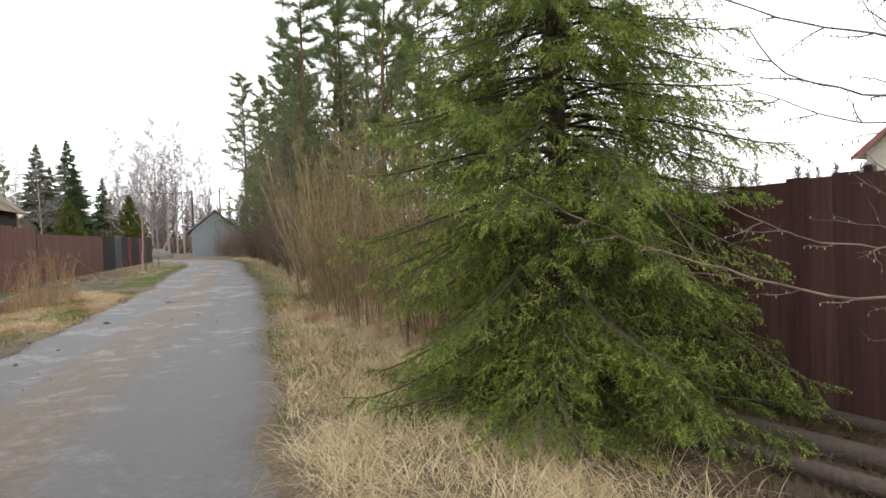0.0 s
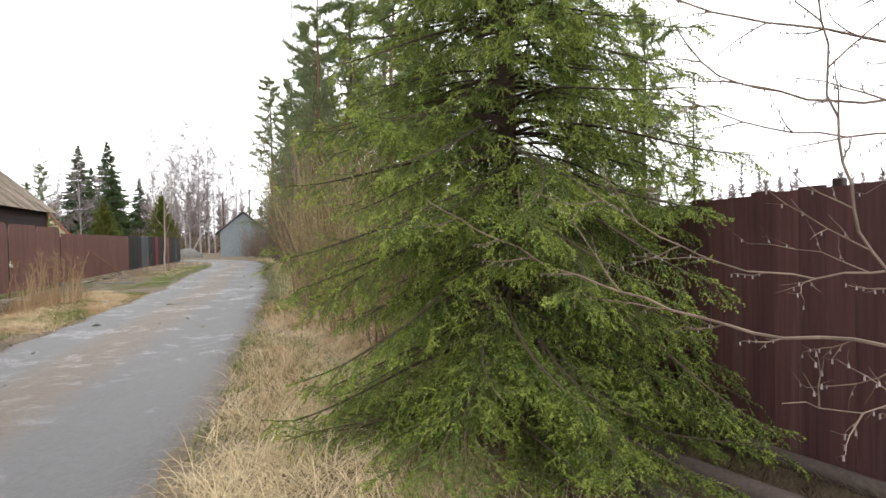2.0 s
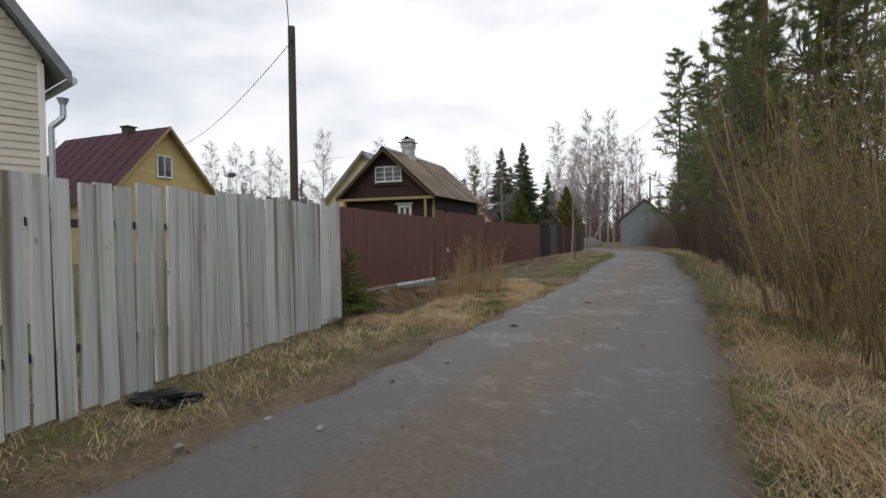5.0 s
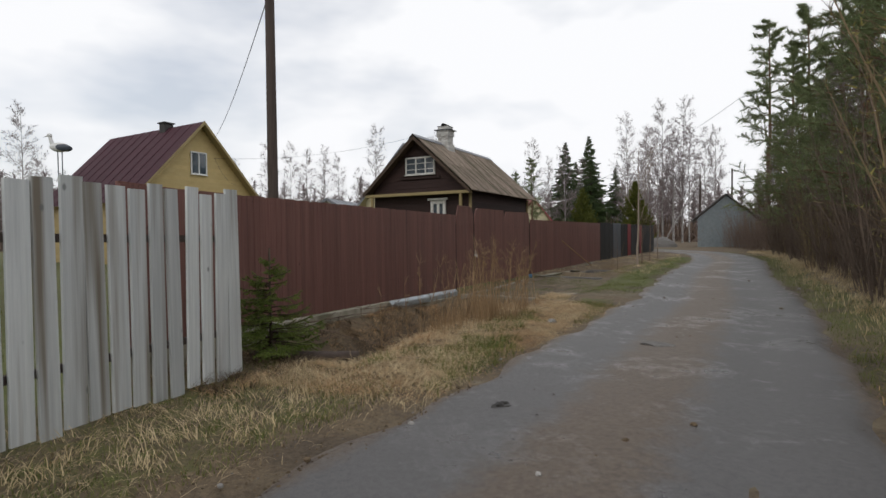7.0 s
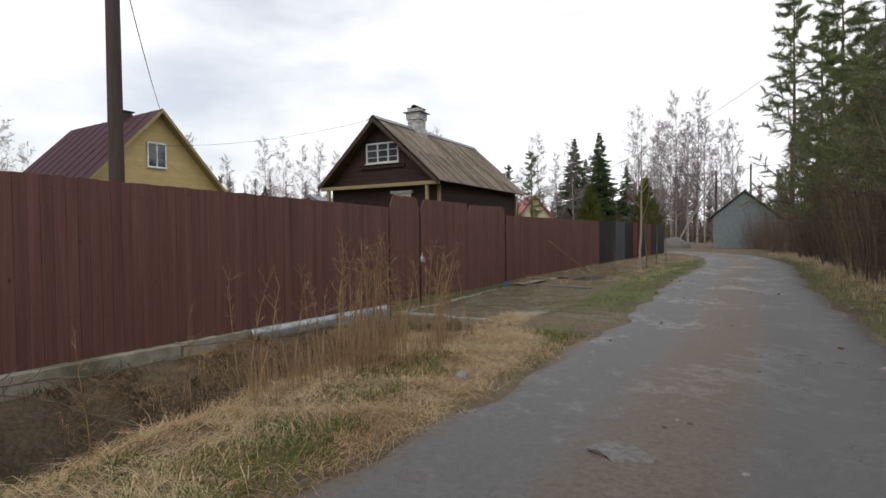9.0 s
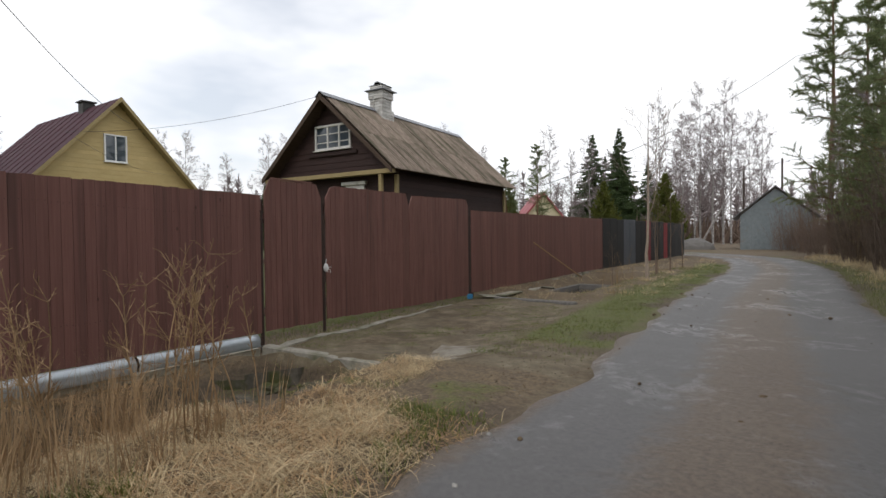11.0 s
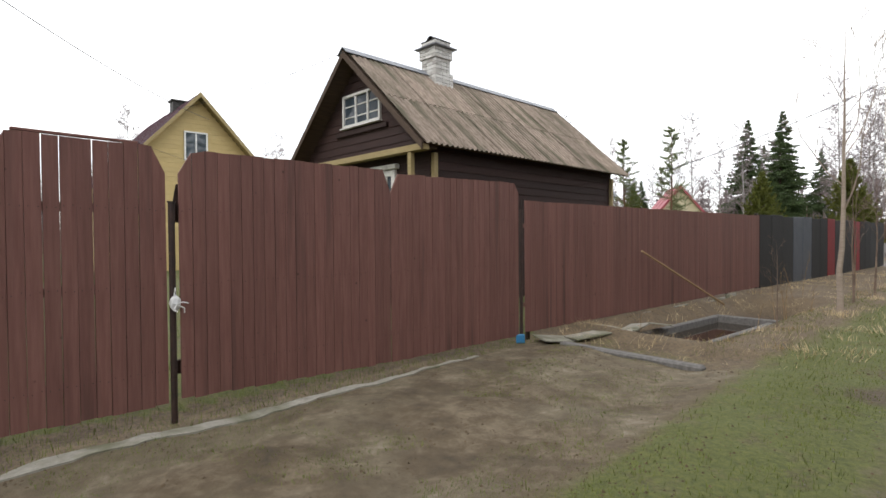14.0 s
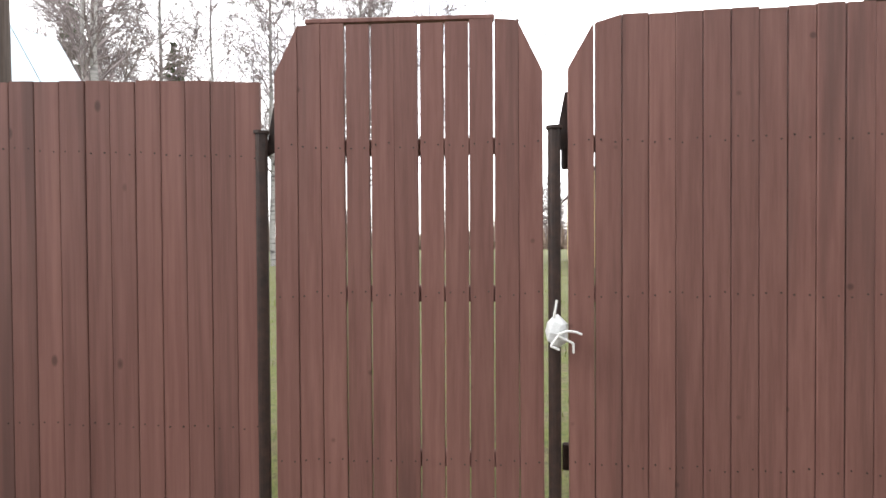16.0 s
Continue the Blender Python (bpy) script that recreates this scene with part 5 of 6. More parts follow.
def near_spruce(H, R, seed, label):
    """A spruce seen close: flat drooping sprays, shoots clad in short needles, bare and dark inside."""
    rng = np.random.default_rng(seed)
    ob = thing("spruce_tree", pose(0, 0, 0), label, "tree")
    wood, old, fresh = [], [], []
    z, down = 0.22, np.array([0, 0, -1.0])
    while z < H - 0.2:
        close = z < 4.6
        for j in range(11 if close else 6):
            a, L = rng.uniform(0, 2 * np.pi), R * (1 - z / H) ** 0.68 * rng.uniform(0.5, 1.1)
            n = max(5, int(L / (0.10 if close else 0.13)))
            s = np.linspace(0, 1, n + 1)
            zc = z + rng.uniform(-0.12, 0.12) + L * (rng.uniform(0.0, 0.3) * s - (0.42 + 0.30 * (1 - z / H)) * s ** 2 + 0.24 * s ** 4)
            wig = a + 0.2 * np.sin(s * 3 + rng.uniform(0, 6)) * s
            P = np.stack([np.cos(wig) * s * L, np.sin(wig) * s * L, np.maximum(zc, 0.14 + 0.12 * rng.random())], 1)
            wood.append((P[:-1], P[1:], 0.003 + 0.009 * L * (1 - s[:-1]), 0.003 + 0.009 * L * (1 - s[1:])))
            k0 = int(n * 0.36)
            fresh.append((P[-3:-1], P[-2:]))
            old.append((P[k0:-2], P[k0 + 1:-1]))
            d = unit(P[1:] - P[:-1])[k0:]
            tilt = rng.uniform(-0.8, 0.8)
            side = unit(np.stack([-d[:, 1], d[:, 0], np.full(len(d), tilt)], 1))
            m = len(d)
            for sg in (-1, 1):
                base = P[k0:-1] + d * rng.uniform(0, 0.05, (m, 1))
                ln = (0.36 * L * (1.12 - s[k0:-1]) ** 0.8 * rng.uniform(0.5, 1.15, m) * np.minimum(1, 0.4 + 1.6 * s[k0:-1]) + 0.05)[:, None]
                td = unit(side * sg * 0.8 + d * rng.uniform(0.5, 0.95, (m, 1)) + down * rng.uniform(0.0, 0.9, (m, 1)))
                tip = base + td * ln
                tip[:, 2] = np.maximum(tip[:, 2], 0.05)
                old.append((base, base + (tip - base) * 0.6))
                fresh.append((base + (tip - base) * 0.6, tip))
                wood.append((base, tip, np.full(m, 0.0022), np.full(m, 0.001)))
                across = unit(np.cross(td, np.cross(side, d) + rng.normal(size=(m, 3)) * 0.12))
                for fr in ((0.25, 0.47, 0.68, 0.88) if close else (0.4, 0.75)):
                    for s2 in (-1, 1):
                        b0 = base + (tip - base) * (fr + rng.uniform(-0.06, 0.06, (m, 1)))
                        bd = unit(td * 0.75 + across * s2 * 0.62 + down * rng.uniform(-0.1, 1.5, (m, 1)))
                        b1 = b0 + bd * np.clip(ln * (1.2 - fr) * 0.6, 0.06, 0.16) * rng.uniform(0.6, 1.25, (m, 1))
                        (fresh if fr > 0.5 else old).append((b0, b1))
        z += 0.115 if close else 0.24
    # Inner needles darker, outer ones brighter: light on the tips is partly in the colour.
    for runs, material in ((old, M_SPRUCE), (fresh, M_SPRUCE_TIP)):
        T0, T1 = np.concatenate([q[0] for q in runs]), np.concatenate([q[1] for q in runs])
        ln = np.linalg.norm(T1 - T0, axis=1)
        cnt = np.where(T0[:, 2] < 4.6, np.maximum(9, (ln * 175).astype(int)), np.maximum(3, (ln * 70).astype(int)))
        idx = np.repeat(np.arange(len(ln)), cnt)
        d = unit(T1 - T0)[idx]
        base = T0[idx] + (T1 - T0)[idx] * rng.random(len(idx))[:, None]
        around = unit(np.cross(d, rng.normal(size=d.shape)) + np.array([0, 0, 0.25]))
        wide = np.where(T0[:, 2] < 4.6, 0.0074, 0.012)[idx]
        tip = base + (d * 0.8 + around * 0.7) * rng.uniform(0.013, 0.021, len(idx))[:, None]
        child("foliage", mesh_np("foliage", *slivers(base, tip, wide, rng), material), ob)
    child("branching", mesh_np("branching", *prisms(*[np.concatenate([w[i] for w in wood]) for i in range(4)], 3), M_BARK_S), ob)
    part("trunk", rod(bmesh.new(), (0, 0, -0.15), (0, 0, H), 0.1, 0.01, k=12), M_BARK_S, ob, smooth=True)
    return ob


def bare_tree(name, H, seed, label, bark, twig, trunk_r=0.09, first=0.25, n_limbs=26, limb=0.28, drop=-0.03, kids=2, lean=0.0):
    rng = np.random.default_rng(seed)
    ob = thing(name, pose(0, 0, 0), label, "tree")
    n = 12
    pts = np.zeros((n + 1, 3))
    pts[:, 2] = np.linspace(-0.1, H, n + 1)
    pts[1:, 0] = np.cumsum(rng.normal(size=n) * 0.012 * H / 4) + lean * pts[1:, 2]
    pts[1:, 1] = np.cumsum(rng.normal(size=n) * 0.012 * H / 4)
    rr = trunk_r * (1 - np.linspace(0, 1, n + 1) * 0.93)
    v, f = prisms(pts[:-1], pts[1:], rr[:-1], rr[1:], 8)
    child("trunk", mesh_np("trunk", v, f, bark, True), ob)
    out = []
    for i in range(n_limbs):
        s = first + (1 - first) * (i + rng.random()) / n_limbs
        b = np.array([np.interp(s * H, pts[:, 2], pts[:, c]) for c in range(3)])
        a = rng.uniform(0, 2 * np.pi)
        limbs(rng, b, unit(np.array([math.cos(a) * 0.7, math.sin(a) * 0.7, rng.uniform(0.5, 1.1)])), H * limb * (1.15 - s) * rng.uniform(0.7, 1.15) + 0.05 * H, trunk_r * 0.42 * (1.12 - s), 2, 4, out, 0.7, 0.5, kids, drop)
    out = [(a, b, max(c, 0.0022 * H ** 0.5), max(d, 0.0016 * H ** 0.5), e) for a, b, c, d, e in out]
    child("crown", mesh_np("crown", *pack(out, 3), twig), ob)
    return ob


def pine(name, H, seed, label, crown_from=0.35, R=2.2, material=None, tufts=26):
    rng = np.random.default_rng(seed)
    ob = thing(name, pose(0, 0, 0), label, "tree")
    n = 10
    pts = np.zeros((n + 1, 3))
    pts[:, 2] = np.linspace(-0.1, H, n + 1)
    pts[1:, :2] = np.cumsum(rng.normal(size=(n, 2)) * 0.05, 0)
    rr = 0.012 * H * (1 - np.linspace(0, 1, n + 1) * 0.92)
    child("trunk", mesh_np("trunk", *prisms(pts[:-1], pts[1:], rr[:-1], rr[1:], 9), M_BARK_P, True), ob)
    out = []
    nb = int(H * 4.8)
    for i in range(nb):
        s = crown_from + (1 - crown_from) * (i + rng.random()) / nb
        b = np.array([np.interp(s * H, pts[:, 2], pts[:, c]) for c in range(3)])
        a = rng.uniform(0, 2 * np.pi)
        L = R * (1.04 - s) ** 0.6 / (1.04 - crown_from) ** 0.6 * rng.uniform(0.55, 1.1) + 0.25
        limbs(rng, b, unit(np.array([math.cos(a), math.sin(a), rng.uniform(0.05, 0.6)])), L, 0.028 * L / 2 + 0.008, 1, 5, out, 0.75, 0.46, 2, 0.03)
    child("branching", mesh_np("branching", *pack(out, 4), M_BARK_P), ob)
    tips = np.array([o[1] for o in out if o[4] == 0] + [o[1] for o in out if o[4] == 1][1::2])
    dirs = np.array([o[1] - o[0] for o in out if o[4] == 0] + [o[1] - o[0] for o in out if o[4] == 1][1::2])
    idx = np.repeat(np.arange(len(tips)), tufts)
    d = unit(unit(dirs)[idx] * 0.7 + rng.normal(size=(len(idx), 3)) * 0.6 + np.array([0, 0, 0.15]))
    base = tips[idx] - unit(dirs)[idx] * rng.uniform(0, 0.34, (len(idx), 1))
    v, f = slivers(base, base + d * rng.uniform(0.10, 0.20, (len(idx), 1)), 0.013, rng)
    child("foliage", mesh_np("foliage", v, f, material or M_PINE), ob)
    return ob


def shrub(name, H, seed, label, stems, spread_r, material, twigs=16, catkins=0):
    """A thicket of thin upright stems with side twigs."""
    rng = np.random.default_rng(seed)
    ob = thing(name, pose(0, 0, 0), label, "shrub")
    out = []
    for i in range(stems):
        a, r = rng.uniform(0, 2 * np.pi), spread_r * math.sqrt(rng.random())
        h = H * rng.uniform(0.45, 1.0)
        lean_v = np.array([math.cos(a) * 0.14, math.sin(a) * 0.14, 1.0]) + rng.normal(size=3) * 0.06
        p, d, n = np.array([math.cos(a) * r, math.sin(a) * r, -0.05]), unit(lean_v), 8
        rad = 0.0045 + 0.0035 * h * rng.uniform(0.6, 1.2)
        for k in range(n):
            d = unit(d + rng.normal(size=3) * 0.05)
            q = p + d * h / n
            r0, r1 = rad * (1 - k / n * 0.8), rad * (1 - (k + 1) / n * 0.8)
            out.append((p, q, r0, r1, 1))
            if k >= 1:
                for _ in range(max(1, twigs // n)):
                    limbs(rng, p + (q - p) * rng.random(), unit(d + unit(np.cross(d, rng.normal(size=3))) * 0.75), h * 0.2 * rng.uniform(0.4, 1.2) * (1.2 - k / n), max(0.0022, r1 * 0.45), 0 if rng.random() < 0.6 else 1, 3, out, 0.6, 0.5, 1, 0.03)
            p = q
    out = [(a, b, max(c, 0.0022), max(e, 0.0016), g) for a, b, c, e, g in out]
    child("stem_growth", mesh_np("stem_growth", *pack(out, 3), material), ob)
    if catkins:
        tips = np.array([o[1] for o in out if o[4] == 0])
        tips = tips[rng.integers(0, len(tips), catkins)]
        v, f = slivers(tips, tips + rng.normal(size=tips.shape) * 0.02 + np.array([0, 0, 0.012]), 0.014, rng)
        child("bud_cover", mesh_np("bud_cover", v, f, M_BUD), ob, None, "pale green spring buds")
    return ob


def place(ob, spots, rng, group=""):
    """The first at its own size, copies with their own turn and size."""
    if group:
        ob["group"] = group
    for i, (x, y, s) in enumerate(spots):
        m = pose(x, y, hgt(x, y), 0, 0, rng.uniform(0, 360))
        if i == 0:
            ob.matrix_basis = m
        else:
            copy_thing(ob, m @ Matrix.Diagonal((s * rng.uniform(0.92, 1.08), s * rng.uniform(0.92, 1.08), s, 1)))


rng = random.Random(21)
big_spruce = near_spruce(8.2, 1.85, 3, "large green spruce with drooping branches beside the lane")
big_spruce.matrix_basis = pose(1.0, 4.35, hgt(1.0, 4.35))
young = spruce("spruce_sapling", 1.25, 0.70, 4, "small spruce sapling at the fence corner", 0.024, 0.007, 260, 0.08, 6, 0.06, M_SPRUCE, low=0.1, trunk_r=0.02, droop=0.05)
young.matrix_basis = pose(-8.62, 7.95, hgt(-8.62, 7.95))
far_spruce = spruce("spruce_tree", 18, 5.4, 5, "tall dark green spruce in the distance", 0.22, 0.10, 22, 0.5, 9, 0.32, M_SPRUCE_D, trunk_r=0.2, low=0.8, power=0.82)
place(far_spruce, [(-65.3, 83.4, 1.0), (-66.5, 92, 1.12), (-47, 66, 0.65), (-72, 95, 0.9), (-58, 88, 0.72), (-60, 60, 0.45), (-64, 45, 0.45), (-68, 30, 0.42), (-26, -14, 0.75), (-29, -10, 0.65), (-30, 90, 0.7), (-22, 84, 0.6), (-52, 40, 0.38), (-70, 52, 0.5)], rng, "dark spruces")
thin_spruce = spruce("spruce_tree", 10.5, 1.15, 6, "slender yellow-green spruce behind the saplings", 0.06, 0.018, 80, 0.22, 6, 0.16, M_SPRUCE, trunk_r=0.1, low=0.8, power=0.8)
place(thin_spruce, [(-3.4, 17.6, 1), (3.4, 9.3, 0.42), (2.7, 9.9, 0.36), (4.2, 9.0, 0.37), (-0.2, 11.6, 0.5), (0.6, 8.9, 0.42)], rng, "young spruces")
thuja = spruce("thuja", 6.2, 2.1, 7, "dense yellow-green conical thuja in a garden", 0.14, 0.06, 50, 0.22, 9, 0.2, M_THUJA, power=0.85, low=0.2, droop=-0.5)
place(thuja, [(-37.5, 51.7, 1), (-33.3, 54.7, 1.08), (-28.5, 32.5, 0.6)], rng, "garden thujas")
pine_a = pine("pine_tree", 12.5, 11, "Scots pine with an uneven blue-green crown", 0.14, 2.1)
pine_b = pine("pine_tree", 10.0, 12, "young Scots pine among saplings", 0.12, 2.0)
place(pine_a, [(-5.9, 21.6, 1), (-7.6, 27, 1.0), (-10.0, 33.5, 1.05), (-12.6, 38.2, 1.05), (-15.6, 43.5, 1.05), (-18.6, 48.6, 1.35), (-4.0, 26, 1.1), (-7.5, 38, 1.1), (-12, 47, 1.2), (-1.5, 31, 1.1), (2, 24, 1.0), (-16, 56, 1.2), (6, 30, 1.1), (-26.5, 30.5, 0.42), (-10, 60, 1.2), (-33, 39, 0.62), (-21.0, 57.5, 0.85)], rng, "pines along the lane")
place(pine_b, [(-1.8, 15.8, 1), (-0.6, 14.4, 0.82), (-3.9, 19.4, 1.05), (0.9, 17, 0.95), (-8.6, 29.8, 1.0), (-11.4, 35.6, 1.0), (-14.0, 40.8, 1.0), (3.0, 14.5, 0.8), (-2.2, 21.5, 1.0), (-6.6, 24.2, 1.0), (6.5, 19, 0.9)], rng, "pines along the lane")
birch_a = bare_tree("birch_tree", 16, 31, "tall leafless white-barked birch", M_BIRCH, M_TWIG_B, 0.12, 0.2, 58, 0.135, -0.01, kids=3)
birch_b = bare_tree("birch_tree", 14, 32, "leafless birch with a narrow crown", M_BIRCH, M_TWIG_B, 0.10, 0.22, 54, 0.125, 0.015, kids=3)
spots = [(-45, 76, 1.16), (-42.5, 75, 1.12), (-40.5, 78, 1.2), (-38.5, 76, 1.08), (-43.5, 78, 1.22), (-39.6, 74, 1.05), (-46.5, 74, 1.1), (-44, 82, 1.1), (-37, 80, 0.95), (-48, 80, 1.0), (-41, 70, 0.9)]
r2 = random.Random(5)
for i in range(34):
    a = radians(38 + i * 1.75)
    d = r2.uniform(62, 86)
    spots.append((-3 - d * math.sin(a), 8 + d * math.cos(a), r2.uniform(0.62, 0.9)))
for i in range(14):
    spots.append((-13.5 - 1.5 * i + r2.uniform(-1, 1) - 8, -9.0 + r2.uniform(-4, 4) + 0.5 * i, r2.uniform(1.2, 1.6)))
place(birch_a, spots[::2], rng, "leafless birches")
place(birch_b, spots[1::2] + [(-35.5, 74, 1.0), (-43, 68, 0.8), (-17.8, 47.2, 0.6), (-14.8, 42.3, 0.6), (-10.9, 34.8, 0.6), (-8.0, 26.9, 0.6)], rng, "leafless birches")
lean = bare_tree("birch_tree", 10, 33, "leaning birch trunk at the bend", M_BIRCH, M_TWIG_B, 0.11, 0.6, 8, 0.16, 0.0, lean=0.55)
lean.matrix_basis = pose(-35.5, 64.0, 0, 0, 0, 10)
rowan = bare_tree("bare_tree", 4.9, 34, "young leafless tree with upright branches on the verge", M_ROWAN, M_ROWAN, 0.055, 0.36, 9, 0.52, 0.16, kids=1)
rowan.matrix_basis = pose(-15.1, 25.8, hgt(-15.1, 25.8), 0, 0, 40)
verge_tree = bare_tree("bare_tree", 2.6, 35, "thin leafless sapling on the verge", M_TWIG, M_TWIG, 0.025, 0.4, 9, 0.3, 0.05, kids=1)
place(verge_tree, [(-15.9, 27.4, 1), (-16.3, 28.1, 0.9), (-16.8, 29.6, 1.1), (-17.5, 31.5, 1.0), (-14.6, 23.6, 0.5)], rng, "saplings on the verge")

# far woods: one mass
rw = np.random.default_rng(8)
fw = []
n = 640
a = rw.uniform(0, 2 * np.pi, n)
d = rw.uniform(92, 150, n)
P = np.stack([d * np.cos(a) - 8, d * np.sin(a) + 15, np.zeros(n)], 1)
Hh = rw.uniform(8, 13, n)
fw.append(prisms(P, P + np.stack([0 * a, 0 * a, Hh], 1), 0.14, 0.03, 4))
m = 240
idx = np.repeat(np.arange(n), m)
s = rw.uniform(0.02, 1, len(idx)) ** 1.3
rad = 2.6 * (1.05 - s) ** 0.6
an = rw.uniform(0, 2 * np.pi, len(idx))
b0 = P[idx] + np.stack([0 * s, 0 * s, s * Hh[idx]], 1)
b1 = b0 + np.stack([np.cos(an) * rad, np.sin(an) * rad, rw.uniform(-0.4, 1.4, len(idx))], 1)
fw.append(slivers(b0, b1, 0.26, rw))
woods = new("far_woods", mesh_np("far_woods", *join(*fw), M_TWIG_B))
tagged(woods, "distant mixed leafless woods closing the horizon", "woods", kind="stuff")

# low undergrowth before the far woods: one mass
n = 26000
a = rw.uniform(0, 2 * np.pi, n)
d = rw.uniform(76, 112, n)
P = np.stack([d * np.cos(a) - 8, d * np.sin(a) + 15, np.zeros(n)], 1)
Q = P + np.stack([rw.normal(size=n) * 0.7, rw.normal(size=n) * 0.7, rw.uniform(1.2, 5.5, n) * rw.uniform(0.4, 1, n)], 1)
under = new("undergrowth", mesh_np("undergrowth", *slivers(P, Q, 0.5, rw), M_TWIG))
tagged(under, "distant brown leafless undergrowth below the woods", "woods", kind="stuff")

# saplings along the lane
bushes = [shrub("sapling_thicket", 3.3, 40 + i, "thicket of leafless olive-brown saplings by the lane", 17, 0.45, M_WILLOW, 24, 1300) for i in range(2)]
bushes += [shrub("sapling_thicket", 3.6, 43 + i, "thicket of dark grey-brown leafless saplings by the lane", 19, 0.5, M_TWIG_D, 24) for i in range(2)]
rs = random.Random(9)
groups = [[], [], [], []]
line = [(-0.2, 5.7), (-1.2, 7.0), (-2.1, 9.0), (-3.0, 11.4), (-4.9, 16.4), (-7.2, 22.4), (-11.0, 31), (-15.8, 41.5), (-18.6, 47.0)]
stems = []
for (xa, ya), (xb, yb) in zip(line[:-1], line[1:]):
    m = max(1, int(math.hypot(xb - xa, yb - ya) / 0.5))
    for i in range(m):
        t = (i + rs.random()) / m
        o = rs.uniform(0.05, 1.3) if ya < 9 else rs.uniform(0.35, 1.9)
        s = rs.uniform(0.75, 1.15) if ya < 9 else rs.uniform(0.85, 1.5)
        spot = (xa + (xb - xa) * t + o * 0.92, ya + (yb - ya) * t + o * 0.38, s)
        groups[rs.randrange(2) + (2 if ya >= 16 and rs.random() < 0.8 else 0)].append(spot)
        if ya >= 16 and i % 2 == 0:
            stems.append((spot[0] + rs.uniform(0.0, 1.6), spot[1] + rs.uniform(0.0, 0.6), rs.uniform(0.7, 1.25)))
for b, g in zip(bushes, groups):
    place(b, g, rs, "sapling thickets along the lane")
grove = [bare_tree("alder_tree", 7.0, 80 + i, "slender leafless grey-brown alder by the lane", M_TWIG, M_TWIG_D, 0.055, 0.18, 30, 0.16, 0.01) for i in range(2)]
for i, b in enumerate(grove):
    place(b, stems[i::2], rs, "slender alders along the lane")
bush_g = shrub("bush", 3.0, 50, "grey-brown leafless bush in front of the shed", 26, 0.9, M_TWIG, 24)
place(bush_g, [(-23.9, 55.0, 1), (-23.0, 55.6, 1.1), (-21.5, 54.2, 1), (-20.4, 52.4, 1.0), (-22.8, 54.8, 0.8), (-19.8, 50.5, 1.1), (-18.8, 48.2, 1.3), (-18.0, 46.4, 1.3), (-17.2, 48.5, 1.5), (-15.8, 45.0, 1.4), (-22.9, 54.0, 1.2), (-21.9, 53.4, 1.4), (-21.2, 52.8, 1.5), (-20.8, 53.8, 1.6), (-22.2, 52.6, 1.1), (-20.2, 51.4, 1.5), (-19.4, 49.4, 1.5)], rs, "bushes by the shed")

# alder branches reaching in by the dark fence
ra = np.random.default_rng(60)
alder = thing("alder_branches", pose(0, 0, 0), "leafless grey alder shrub leaning over the verge", "shrub")
out = []
root = (3.2, 2.1, 0.0)
for r, way in ((0.012, ((3.1, 2.0, 0.55), (2.43, 2.18, 0.93), (1.93, 2.53, 0.91), (1.18, 2.88, 1.16), (0.5, 3.08, 1.55))),
               (0.011, ((2.9, 2.2, 0.55), (2.51, 2.28, 0.88), (2.25, 2.28, 1.15), (2.14, 2.28, 1.42), (2.07, 2.28, 1.83), (2.02, 2.3, 2.45))),
               (0.014, ((3.2, 2.3, 1.1), (2.93, 2.6, 1.9), (2.47, 2.75, 1.91), (2.13, 2.78, 1.97), (1.86, 2.8, 2.05), (1.7, 2.78, 2.3))),
               (0.028, ((3.25, 2.2, 1.0), (3.1, 2.35, 1.75), (2.68, 2.5, 2.13), (2.39, 2.5, 2.36), (1.9, 2.6, 2.9))),
               (0.007, ((2.9, 1.9, 0.4), (2.5, 1.85, 0.72), (2.1, 1.8, 0.87), (1.85, 1.78, 0.83), (1.6, 1.75, 0.87))),
               (0.009, ((3.1, 2.2, 0.8), (2.76, 2.5, 1.18), (1.95, 2.55, 1.15), (1.57, 2.6, 1.31), (1.2, 2.75, 1.62))),
               (0.013, ((3.2, 2.3, 1.3), (3.0, 2.8, 2.11), (2.24, 2.85, 2.31), (1.64, 2.9, 2.48), (1.25, 3.0, 2.75))),
               (0.010, ((3.15, 2.2, 1.0), (2.68, 2.45, 1.75), (2.26, 2.45, 1.70), (1.9, 2.5, 1.78), (1.55, 2.6, 1.95)))):
    knots_a = np.array((root,) + way)
    u = np.concatenate([[0], np.cumsum(np.linalg.norm(np.diff(knots_a, axis=0), axis=1))])
    s = np.linspace(0, u[-1], 34)
    pts = np.stack([np.interp(s, u, knots_a[:, c]) for c in range(3)], 1)
    for _ in range(3):
        pts[1:-1] = (pts[:-2] + 2 * pts[1:-1] + pts[2:]) / 4
    pts[1:-1] += ra.normal(size=(32, 3)) * 0.007
    for i, (p, q) in enumerate(zip(pts[:-1], pts[1:])):
        out.append((p, q, r * (1 - 0.8 * i / 34), r * (1 - 0.8 * (i + 1) / 34), 1))
        if i > 9 and i % 2:
            limbs(ra, p, unit(unit(q - p) + unit(np.cross(q - p, ra.normal(size=3))) * 0.9), ra.uniform(0.12, 0.48), max(0.003, r * 0.35), 1, 5, out, 0.7, 0.4, 1, 0.03)
child("stem_growth", mesh_np("stem_growth", *pack(out, 5), M_TWIG), alder)
tips = np.array([o[1] for o in out if o[4] == 0])[::4]
